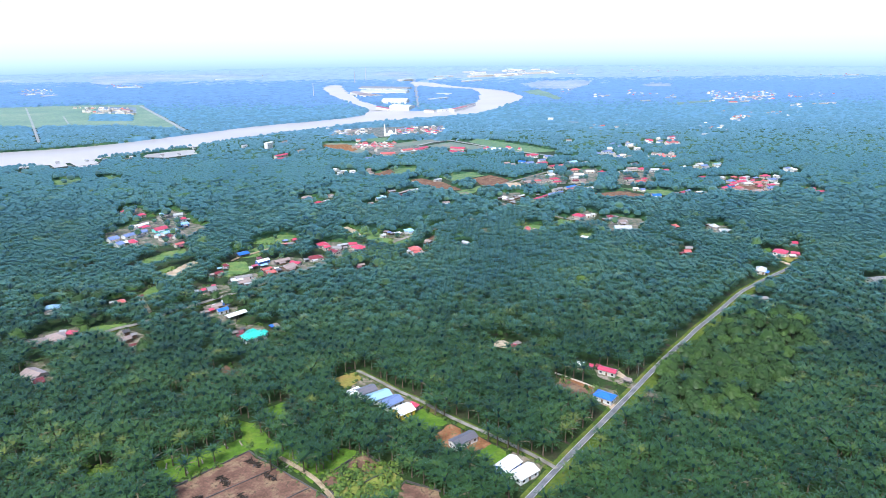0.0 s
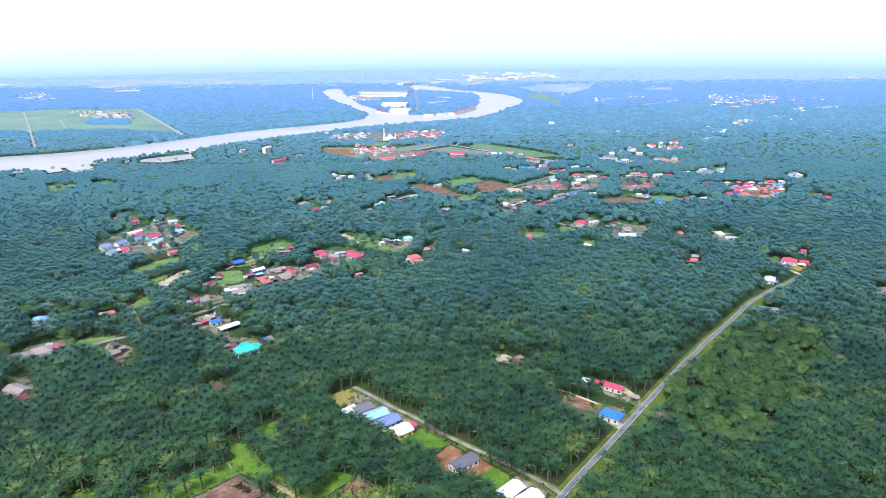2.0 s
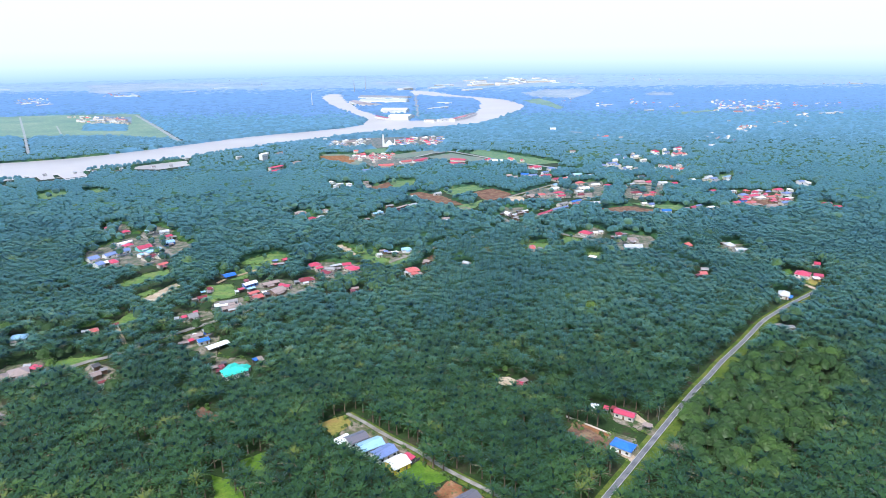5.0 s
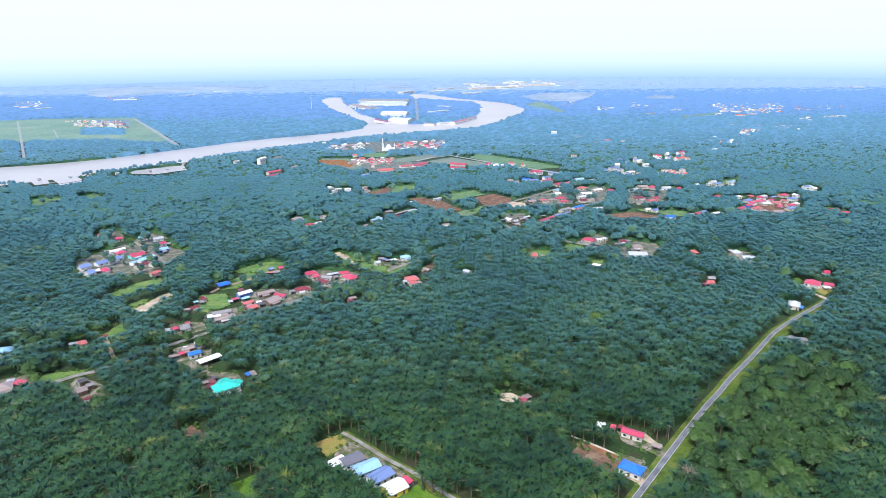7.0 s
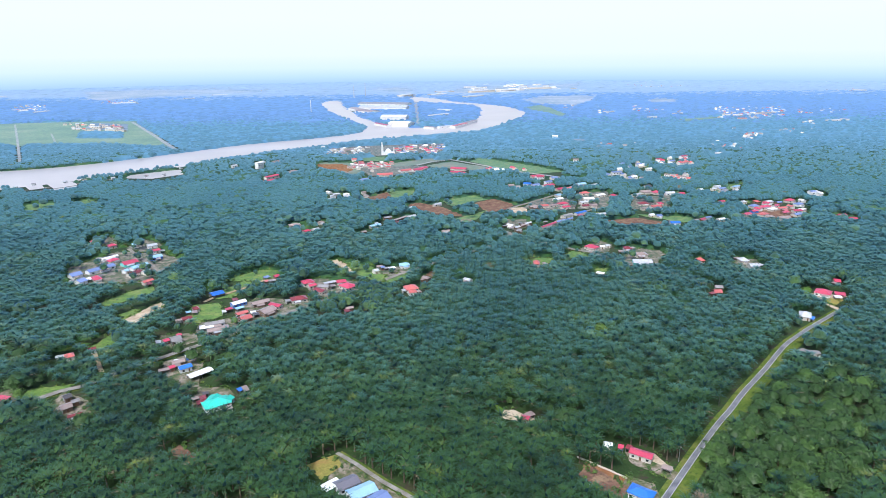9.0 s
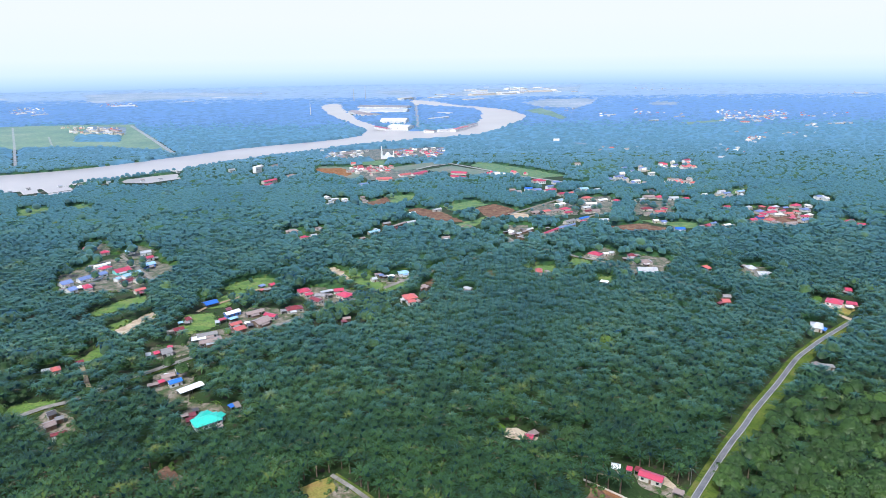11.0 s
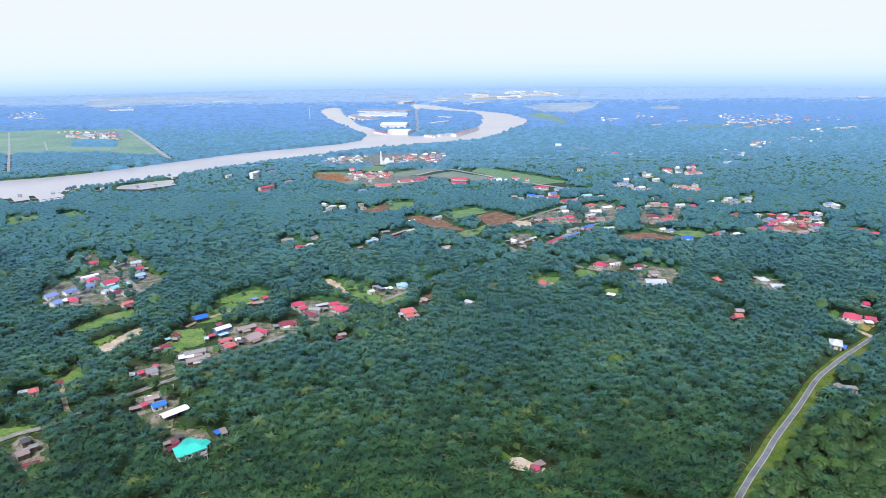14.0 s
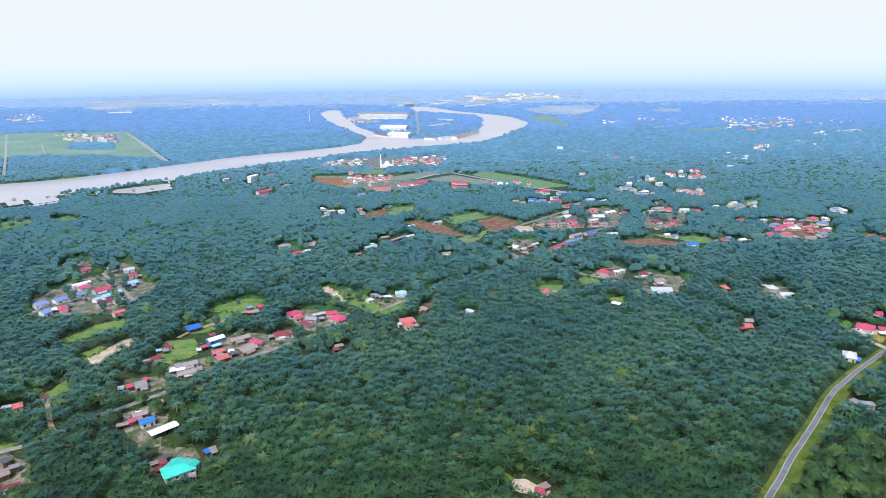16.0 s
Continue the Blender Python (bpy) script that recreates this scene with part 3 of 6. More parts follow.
patch("meadow", "meadow", [(78, 626), (104, 625), (96, 604), (82, 602)])
patch("plot_soil", "plot_soil", [(-46, 853), (-30, 864), (1, 837), (29, 785), (-9, 799)])
patch("meadow", "meadow", [(-1, 872), (44, 907), (60, 878), (11, 842)])
patch("plot_soil", "plot_soil", [(42, 858), (68, 884), (92, 848), (79, 821), (55, 804)])
patch("sand_lot", "sand_lot", [(80, 829), (103, 833), (103, 807), (87, 803)])
patch("meadow", "meadow", [(13, 774), (42, 804), (56, 822), (40, 773), (28, 758)])
patch("meadow", "meadow", [(-82, 939), (-41, 945), (-36, 924), (-59, 886), (-75, 906)])
patch("plot_soil", "plot_soil", [(-102, 894), (-77, 932), (-68, 905), (-86, 875)])
patch("plot_soil", "plot_soil", [(184, 761), (223, 774), (247, 755), (240, 742), (202, 743)])
patch("meadow", "meadow", [(228, 790), (279, 777), (301, 758), (269, 750), (241, 773)])
patch("meadow", "meadow", [(363, 907), (413, 962), (439, 976), (410, 940), (370, 900)])
patch("plot_soil", "plot_soil", [(360, 793), (408, 836), (424, 816), (411, 772), (369, 762)])
patch("yard", "yard", [(68, 739), (74, 772), (98, 771), (96, 738), (80, 722)])
patch("yard", "yard", [(99, 828), (123, 876), (174, 889), (163, 818), (120, 812)])
patch("yard", "yard", [(166, 818), (184, 915), (230, 926), (205, 830)])
patch("yard", "yard", [(230, 816), (251, 886), (305, 897), (282, 827)])
patch("meadow", "meadow", [(-545, 872), (-526, 886), (-508, 879), (-500, 850), (-520, 834)])
patch("meadow", "meadow", [(-495, 890), (-475, 902), (-450, 883), (-468, 872)])
patch("field", "field", [(-223, 1199), (-169, 1196), (-122, 1123), (-142, 1070), (-198, 1142)])
patch("bare_soil", "bare_soil", [(-222, 1176), (-176, 1179), (-147, 1139), (-155, 1099), (-208, 1143)])
patch("field", "field", [(-99, 1175), (-14, 1242), (-4, 1210), (-51, 1156), (-86, 1136)])
patch("meadow", "meadow", [(-157, 1250), (-107, 1267), (-102, 1204), (-142, 1212)])
patch("field", "field", [(-27, 1154), (16, 1197), (79, 1128), (59, 1098), (-13, 1132)])
patch("meadow", "meadow", [(50, 1196), (67, 1244), (162, 1134), (198, 1082), (151, 1065), (88, 1127)])
patch("yard", "yard", [(-161, 1173), (-120, 1193), (-78, 1146), (-22, 1154), (-30, 1093), (-80, 1058), (-114, 1060)])
patch("yard", "yard", [(-222, 1273), (-231, 1382), (-168, 1418), (7, 1449), (6, 1273), (-128, 1268)])

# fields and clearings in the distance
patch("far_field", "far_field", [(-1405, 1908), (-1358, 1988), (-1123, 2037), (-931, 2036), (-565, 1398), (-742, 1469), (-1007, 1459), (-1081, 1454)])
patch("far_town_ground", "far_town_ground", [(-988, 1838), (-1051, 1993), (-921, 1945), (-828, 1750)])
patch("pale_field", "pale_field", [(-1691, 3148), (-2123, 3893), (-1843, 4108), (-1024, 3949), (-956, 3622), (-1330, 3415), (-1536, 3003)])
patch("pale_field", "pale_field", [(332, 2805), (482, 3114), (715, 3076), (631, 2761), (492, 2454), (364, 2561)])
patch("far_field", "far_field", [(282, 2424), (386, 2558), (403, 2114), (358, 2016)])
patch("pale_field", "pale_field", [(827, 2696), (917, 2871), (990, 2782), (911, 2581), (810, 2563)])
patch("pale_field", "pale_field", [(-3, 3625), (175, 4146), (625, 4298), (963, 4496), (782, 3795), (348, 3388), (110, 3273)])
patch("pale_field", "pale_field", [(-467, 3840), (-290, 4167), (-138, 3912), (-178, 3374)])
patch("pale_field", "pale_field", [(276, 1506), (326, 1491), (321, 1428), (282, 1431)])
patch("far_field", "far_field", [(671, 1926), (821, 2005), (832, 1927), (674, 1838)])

# ---------------------------------------------------------------- houses
ROOF_WORDS = {
    "crimson": "crimson metal", "salmon": "faded salmon-red", "maroon": "dull maroon", "blue": "bright blue metal", "sky": "pale sky-blue metal", "slate": "slate-blue metal",
    "teal": "turquoise metal", "white": "white metal", "zinc": "silvery zinc", "grey": "weathered grey", "rust": "rusty grey-brown zinc", "charcoal": "charcoal-grey tiled", "dark": "dark grey",
}
WALL_WORDS = {"white": "white", "cream": "cream", "wood": "dark timber", "yellow": "yellow", "blue": "blue", "teal": "teal", "maroon": "maroon"}
FORM_WORDS = {"gable": "gabled roof", "hip": "hipped roof", "flat": "lean-to roof", "shed": "open-sided barn roof"}


HOUSE_AREAS = []


def window_at(parent, x, y, z, w, h, face):
    """A framed window on a wall; face: the way it looks, along x or y."""
    bm = bmesh.new()
    t = 0.07
    for a0, a1, z0, z1 in ((-w / 2 - t, w / 2 + t, h / 2, h / 2 + t), (-w / 2 - t, w / 2 + t, -h / 2 - t, -h / 2), (-w / 2 - t, -w / 2, -h / 2, h / 2), (w / 2, w / 2 + t, -h / 2, h / 2)):
        box_into(bm, a0, a1, -0.05, 0.05, z0, z1)
    win = part("window", bm, MAT["trim"], parent)
    win.location = (x, y, z)
    win.rotation_euler = (0, 0, face)
    bm = bmesh.new()
    box_into(bm, -w / 2, w / 2, -0.02, 0.02, -h / 2, h / 2)
    part("pane", bm, MAT["pane"], win, "dark glass pane")


def house(x, y, angle, length, depth, form, colour, wall, high=None):
    """A house with its long side along the angle: walls, roof, door and windows."""
    home = new("shed" if form in ("shed", "flat") else "house")
    home.location, home.rotation_euler = (x, y, 0), (0, 0, radians(angle))
    storeys = 2 if depth >= 15 else 1
    tall = high or (2.6 if form == "flat" else 3.1 * storeys)
    a, b = length / 2, depth / 2
    pitch = math.tan(radians({"gable": 20, "hip": 24, "shed": 14, "flat": 7}[form]))
    over = 0.3 if form == "flat" else 0.75
    rise = b * pitch
    wa, wb = a - over * 0.6, b - over * 0.6
    wall_mat, roof_mat = MAT["wall_" + wall], MAT["roof_" + colour]
    # walls or posts
    if form in ("shed", "flat"):
        for sx in (-1, 0, 1) if length > 8 else (-1, 1):
            for sy in (-1, 1):
                bm = bmesh.new()
                box_into(bm, -0.1, 0.1, -0.1, 0.1, 0, tall)
                post = part("post", bm, MAT["post"], home)
                post.location = (sx * (wa - 0.2), sy * (wb - 0.2), 0)
        bm = bmesh.new()
        box_into(bm, -wa, wa, wb - 0.25, wb - 0.12, 0, tall - 0.1)
        part("back_wall", bm, wall_mat, home)
    else:
        bm = bmesh.new()
        if form == "gable":
            ring = [(-wb, 0), (wb, 0), (wb, tall), (0, tall + wb * pitch), (-wb, tall)]
            ends = [[bm.verts.new((s * wa, p, q)) for p, q in ring] for s in (-1, 1)]
            bm.faces.new(ends[0][::-1])
            bm.faces.new(ends[1])
            for i in range(5):
                j = (i + 1) % 5
                bm.faces.new((ends[0][i], ends[0][j], ends[1][j], ends[1][i]))
        else:
            box_into(bm, -wa, wa, -wb, wb, 0, tall)
        bmesh.ops.recalc_face_normals(bm, faces=bm.faces[:])
        part("wall", bm, wall_mat, home)
    # roof
    bm = bmesh.new()
    low = tall - over * pitch + 0.16
    top = low + b * pitch
    if form in ("gable", "shed"):
        for s in (1, -1):
            slab_into(bm, [(-a, s * b, low), (a, s * b, low), (a, 0, top), (-a, 0, top)][:: s], 0.14)
    elif form == "flat":
        slab_into(bm, [(-a, -b, tall + 0.05), (a, -b, tall + 0.05), (a, b, tall + 0.05 + depth * pitch * 0.5), (-a, b, tall + 0.05 + depth * pitch * 0.5)], 0.1)
    else:
        r = max(a - b, 0.3)
        eave = [bm.verts.new(p) for p in ((-a, -b, low), (a, -b, low), (a, b, low), (-a, b, low))]
        sill = [bm.verts.new((p.co.x, p.co.y, low - 0.15)) for p in eave]
        r0, r1 = bm.verts.new((-r, 0, top)), bm.verts.new((r, 0, top))
        bm.faces.new((eave[0], eave[1], r1, r0))
        bm.faces.new((eave[1], eave[2], r1))
        bm.faces.new((eave[2], eave[3], r0, r1))
        bm.faces.new((eave[3], eave[0], r0))
        bm.faces.new(sill[::-1])
        for i in range(4):
            j = (i + 1) % 4
            bm.faces.new((sill[i], sill[j], eave[j], eave[i]))
    bmesh.ops.recalc_face_normals(bm, faces=bm.faces[:])
    part("roof", bm, roof_mat, home, ROOF_WORDS[colour] + " " + FORM_WORDS[form])
    if form in ("gable", "hip", "shed"):
        bm = bmesh.new()
        r = a if form != "hip" else max(a - b, 0.3)
        slab_into(bm, [(-r - 0.05, -0.22, top - 0.02), (r + 0.05, -0.22, top - 0.02), (r + 0.05, 0, top + 0.07), (-r - 0.05, 0, top + 0.07)], 0.04)
        slab_into(bm, [(-r - 0.05, 0, top + 0.07), (r + 0.05, 0, top + 0.07), (r + 0.05, 0.22, top - 0.02), (-r - 0.05, 0.22, top - 0.02)], 0.04)
        part("ridge_cap", bm, roof_mat, home)
    # a lean-to kitchen or porch along one side
    if form in ("gable", "hip") and length > 6.5 and y > 330:
        pick = random.Random(int(x * 7 + y * 13))
        side, mid, half, out = pick.choice((-1, 1, -1)), pick.uniform(-0.3, 0.3) * a, a * pick.uniform(0.35, 0.6), pick.uniform(1.8, 3.0)
        bm = bmesh.new()
        slab_into(bm, [(mid - half, side * (wb + out), tall - 1.0), (mid + half, side * (wb + out), tall - 1.0), (mid + half, side * wb, tall - 0.35), (mid - half, side * wb, tall - 0.35)][::side * -1], 0.08)
        bmesh.ops.recalc_face_normals(bm, faces=bm.faces[:])
        part("porch_roof", bm, MAT["roof_" + pick.choice(("zinc", "rust", "grey", colour, "rust"))], home, "low lean-to roof of sheet metal")
        bm = bmesh.new()
        box_into(bm, mid - half + 0.2, mid + half - 0.2, *sorted((side * wb, side * (wb + out - 0.3))), 0, tall - 1.05)
        part("porch_wall", bm, wall_mat, home)
    # openings
    if form in ("gable", "hip") and y < 950:
        near = y < 560
        count = max(1, int(length / (3.2 if near else 5.5)))
        for s in (-1, 1):
            for k in range(count):
                px = -wa + (k + 0.5) * 2 * wa / count
                if s == -1 and k == count // 2:
                    bm = bmesh.new()
                    box_into(bm, px - 0.5, px + 0.5, -wb - 0.05, -wb + 0.04, 0.05, 2.1)
                    part("door", bm, MAT["door"], home, "brown timber door")
                    continue
                for floor in range(storeys):
                    window_at(home, px, s * (wb + 0.02), 1.55 + 3.1 * floor, 1.3 if near else 1.8, 1.15, 0)
            if near:
                for py in (-wb * 0.45, wb * 0.45):
                    window_at(home, s * (wa + 0.02), py, 1.55, 1.2, 1.15, math.pi / 2)
    word = ("open-sided shelter with a %s %s" if form in ("shed", "flat") else ("two-storey " if storeys == 2 else "single-storey ") + WALL_WORDS[wall] + " house with a %s %s") % (ROOF_WORDS[colour], FORM_WORDS[form])
    tagged(home, word, "shed" if form in ("shed", "flat") else "house", "village houses")
    c, s = math.cos(radians(angle)), math.sin(radians(angle))
    e, f = a + 2.2, b + 2.2
    HOUSE_AREAS.append([(x + c * p - s * q, y + s * p + c * q) for p, q in ((-e, -f), (e, -f), (e, f), (-e, f))])
    CLEAR_AREAS.append(HOUSE_AREAS[-1])
    CLEAR_SPOTS.append((x, y, max(a, b)))
    return home



# houses along the lane
house(-41.9, 299.6, 35, 10.5, 7.4, "gable", "charcoal", "white")
house(-48.3, 298.6, 43, 8.4, 5.2, "flat", "white", "white")
house(-34.6, 294.0, 34, 12.2, 8.2, "gable", "sky", "white")
house(-27.7, 288.1, 42, 11.2, 8.0, "gable", "slate", "white")
house(-20.8, 280.2, 38, 9.6, 8.8, "gable", "white", "yellow")
house(-16.7, 283.6, -42, 5.7, 6.0, "flat", "crimson", "cream")
house(8.6, 254.8, 37, 13.6, 6.8, "gable", "charcoal", "white")
house(27.8, 235.8, 44, 11.3, 7.6, "gable", "white", "blue")
house(34.3, 230.4, 38, 11.6, 7.6, "gable", "white", "white")

# houses by the main road
house(84.2, 291.4, -38, 10.8, 7.6, "hip", "blue", "white", 3.3)
house(92.6, 318.8, -33, 10.7, 5.5, "gable", "crimson", "cream")
house(84.5, 324.5, -23, 2.7, 3.3, "flat", "crimson", "cream")
house(88.3, 324.1, -35, 2.9, 3.4, "flat", "maroon", "cream")
house(78.8, 325.9, -19, 4.3, 4.4, "gable", "white", "cream")
house(100.9, 308.4, -34, 4.5, 3.3, "flat", "rust", "cream")
house(295.7, 524.9, -38, 11.5, 11.0, "hip", "crimson", "white")
house(306.4, 520.9, -26, 7.3, 6.7, "flat", "crimson", "white")
house(301.2, 514.9, -8, 5.2, 4.8, "flat", "white", "white")
house(320.9, 549.6, -17, 5.1, 7.7, "gable", "crimson", "cream")
house(257.4, 480.6, -29, 7.9, 11.0, "hip", "zinc", "cream")
house(259.4, 474.6, -43, 2.3, 5.5, "flat", "blue", "cream")
house(335.7, 456.4, 13, 14.8, 9.0, "gable", "grey", "cream")
house(230.6, 421.5, -12, 7.0, 4.8, "hip", "grey", "cream")

# a hut at the end of a bare strip
house(42.6, 350.2, -19, 4.6, 4.6, "gable", "crimson", "cream")

# the old houses at the near end of the village road
house(-233.4, 321.1, -26, 14.1, 9.0, "gable", "rust", "cream")
house(-225.9, 312.4, 41, 5.5, 8.0, "gable", "maroon", "cream")
house(-255.7, 362.3, 28, 9.8, 9.0, "hip", "rust", "wood")
house(-248.7, 368.6, 35, 11.3, 11.0, "hip", "rust", "wood")
house(-242.1, 374.6, -15, 7.2, 5.0, "flat", "crimson", "wood")
house(-278.7, 416.3, 16, 10.0, 9.0, "hip", "sky", "white")

# houses round the turquoise bungalow
house(-122.0, 367.9, 37, 14.1, 10.0, "hip", "teal", "white")
house(-124.5, 371.4, 79, 7.1, 8.0, "gable", "teal", "white")
house(-116.9, 371.8, 74, 4.5, 6.0, "gable", "teal", "white")
house(-113.6, 382.1, 47, 3.0, 4.0, "flat", "blue", "wood")
house(-110.8, 383.0, 34, 3.2, 6.0, "flat", "rust", "wood")


# the crimson-roofed compound
house(-33.8, 602.6, 18, 9.2, 7.5, "hip", "sky", "white")
house(-13.3, 566.2, -46, 7.6, 5.0, "gable", "rust", "wood")
house(-164.2, 747.5, 29, 12.8, 8.2, "hip", "rust", "cream")
house(-145.6, 721.9, 45, 8.2, 6.1, "hip", "crimson", "cream")
house(-137.1, 728.8, 37, 7.4, 5.0, "gable", "zinc", "cream")
house(-137.1, 758.8, 40, 7.6, 5.4, "hip", "rust", "cream")
house(-83.7, 715.0, 41, 6.5, 5.0, "gable", "rust", "wood")
house(21.3, 560.9, -43, 7.6, 5.0, "gable", "zinc", "cream")
house(3.7, 715.3, 18, 8.9, 5.4, "gable", "rust", "cream")


# houses on the far side of the plantation
house(134.7, 575.0, -33, 7.0, 5.0, "flat", "white", "cream")
house(220.1, 538.1, -11, 6.1, 7.0, "gable", "grey", "wood")
house(214.8, 528.3, -1, 6.3, 8.0, "gable", "salmon", "wood")

# the red-roofed village beyond
house(145.1, 780.5, 39, 16.4, 6.8, "gable", "grey", "cream")

# the eastern village
house(352.9, 778.1, 34, 12.3, 6.8, "gable", "crimson", "cream")
house(380.4, 819.3, 29, 11.6, 8.2, "hip", "slate", "cream")
house(368.0, 792.3, 22, 9.4, 6.8, "gable", "crimson", "blue")
house(389.9, 813.5, 21, 15.3, 8.2, "gable", "crimson", "cream")
house(371.4, 777.5, 33, 12.5, 8.8, "hip", "salmon", "cream")
house(394.4, 801.5, 20, 10.1, 7.5, "hip", "white", "cream")
house(407.8, 806.3, 16, 12.8, 6.1, "gable", "salmon", "cream")
house(439.0, 848.0, 27, 13.5, 8.2, "hip", "crimson", "cream")
house(439.1, 826.7, 21, 10.7, 8.2, "hip", "slate", "white")
house(418.4, 791.8, 8, 11.2, 7.5, "gable", "crimson", "cream")
house(387.0, 760.4, 12, 14.0, 7.5, "gable", "rust", "cream")
house(409.6, 774.9, 23, 12.5, 7.5, "gable", "slate", "cream")
house(373.4, 764.4, 35, 8.7, 6.8, "hip", "rust", "cream")
house(410.6, 841.9, 24, 9.8, 6.8, "hip", "zinc", "cream")
house(378.6, 841.6, 22, 6.0, 6.8, "hip", "zinc", "cream")
house(497.4, 895.3, 7, 15.5, 9.5, "hip", "zinc", "white")
house(455.8, 767.3, 15, 11.9, 7.5, "gable", "crimson", "cream")
house(459.8, 752.2, -13, 8.6, 6.8, "gable", "crimson", "cream")
house(381.9, 908.6, 47, 20.0, 6.8, "gable", "grey", "cream")

# houses along the village road
house(-178.5, 534.1, 42, 10.4, 9.4, "shed", "blue", "cream")
house(-155.3, 514.3, 45, 11.6, 6.6, "gable", "white", "blue")
house(-158.4, 502.0, 40, 5.2, 3.9, "flat", "crimson", "wood")
house(-151.1, 503.9, 48, 6.5, 3.7, "flat", "sky", "wood")
house(-138.7, 514.5, 37, 13.6, 6.6, "gable", "rust", "wood")
house(-125.2, 508.4, -24, 10.4, 5.5, "gable", "crimson", "cream")
house(-129.3, 497.9, 55, 12.1, 10.5, "gable", "rust", "wood")
house(-146.4, 493.3, 46, 8.8, 5.3, "gable", "salmon", "wood")
house(-141.2, 484.5, 46, 8.3, 7.7, "gable", "salmon", "wood")
house(-138.4, 495.1, 25, 3.9, 4.1, "flat", "white", "cream")
house(-110.8, 521.7, 24, 12.4, 8.4, "hip", "maroon", "cream")
house(-160.0, 475.3, 29, 13.5, 6.0, "gable", "grey", "white")
house(-163.5, 469.4, 22, 9.5, 5.7, "flat", "white", "white")
house(-155.5, 464.5, 31, 11.7, 6.5, "gable", "rust", "wood")
house(-183.1, 484.7, 35, 7.0, 6.1, "gable", "maroon", "wood")
house(-183.3, 503.0, 36, 4.5, 6.5, "hip", "maroon", "cream")
house(-186.5, 496.6, 35, 3.7, 3.2, "flat", "sky", "wood")
house(-176.9, 449.4, 36, 6.9, 9.2, "gable", "grey", "wood")
house(-177.5, 456.6, 29, 3.4, 3.8, "flat", "crimson", "wood")
house(-182.5, 447.4, 43, 3.9, 5.0, "gable", "crimson", "wood")

# houses round the turquoise bungalow
house(-155.2, 409.6, 39, 7.7, 5.6, "gable", "blue", "white")
house(-143.3, 401.8, 46, 14.4, 6.2, "shed", "white", "cream")
house(-163.3, 409.6, 42, 3.6, 4.4, "gable", "crimson", "wood")
house(-162.1, 416.6, 33, 7.7, 5.3, "gable", "rust", "wood")
house(-164.0, 418.2, 19, 2.6, 3.2, "flat", "white", "white")
house(-158.5, 424.8, 31, 5.1, 4.3, "gable", "zinc", "blue")
house(-135.3, 372.9, 33, 3.7, 3.2, "flat", "rust", "wood")
house(-131.5, 378.3, 32, 3.4, 3.2, "flat", "dark", "wood")

# houses at the near end of the village road
house(-234.3, 426.3, 37, 5.4, 6.8, "hip", "salmon", "cream")
house(-225.0, 435.8, 40, 4.5, 3.8, "gable", "maroon", "white")
house(-207.1, 375.6, 46, 4.3, 5.7, "gable", "dark", "wood")
house(-199.8, 370.8, 36, 4.2, 4.1, "gable", "grey", "wood")
house(-201.7, 365.1, 46, 5.7, 6.4, "gable", "rust", "wood")
house(-191.9, 356.6, 32, 7.3, 3.6, "gable", "maroon", "white")

# the crimson-roofed compound
house(-111.7, 559.5, 30, 10.0, 9.0, "hip", "crimson", "cream")
house(-106.4, 551.0, 34, 6.7, 5.5, "gable", "crimson", "cream")
house(-97.5, 539.0, -39, 11.2, 6.5, "gable", "maroon", "cream")
house(-96.1, 548.6, -11, 9.3, 6.7, "gable", "grey", "cream")
house(-77.0, 549.3, -42, 12.5, 9.9, "hip", "crimson", "cream")
house(-83.8, 559.7, 16, 8.0, 7.1, "gable", "crimson", "cream")
house(-92.8, 558.1, 31, 10.5, 3.9, "flat", "zinc", "cream")
house(-25.3, 543.6, 22, 10.8, 10.5, "hip", "salmon", "white")
house(-23.9, 533.8, 22, 6.4, 6.3, "gable", "salmon", "white")
house(-58.1, 587.0, 35, 5.3, 5.6, "gable", "zinc", "cream")
house(-53.1, 595.6, 35, 4.4, 4.3, "gable", "slate", "wood")
house(-44.0, 594.2, 31, 6.1, 4.9, "flat", "white", "cream")
house(-149.2, 573.0, 51, 5.3, 4.4, "flat", "slate", "cream")
house(-141.6, 574.5, 47, 4.9, 5.7, "gable", "crimson", "wood")
house(-146.3, 562.7, 54, 4.1, 3.5, "flat", "salmon", "wood")
house(-69.0, 501.2, 24, 6.2, 4.5, "gable", "rust", "wood")

# the estate with a paved street
house(-318.1, 583.3, 54, 9.7, 10.5, "gable", "slate", "white")
house(-304.2, 566.8, 61, 7.1, 10.4, "gable", "slate", "white")
house(-299.8, 573.2, 81, 6.0, 5.6, "flat", "white", "white")
house(-294.1, 573.3, 41, 6.9, 10.5, "hip", "crimson", "cream")
house(-304.4, 599.7, 56, 24.3, 9.1, "gable", "slate", "white")
house(-312.6, 632.2, 51, 14.8, 5.0, "gable", "white", "white")
house(-305.3, 623.7, 63, 10.3, 6.8, "hip", "crimson", "cream")
house(-286.5, 616.0, 50, 13.5, 10.5, "gable", "crimson", "teal")
house(-275.4, 600.8, 65, 6.5, 7.9, "gable", "sky", "white")
house(-270.8, 608.0, 54, 9.0, 8.5, "gable", "sky", "white")
house(-279.0, 593.0, 74, 4.6, 5.9, "gable", "sky", "white")
house(-268.4, 586.4, 62, 11.9, 8.0, "gable", "maroon", "cream")
house(-259.7, 589.7, 65, 7.0, 7.0, "gable", "zinc", "cream")
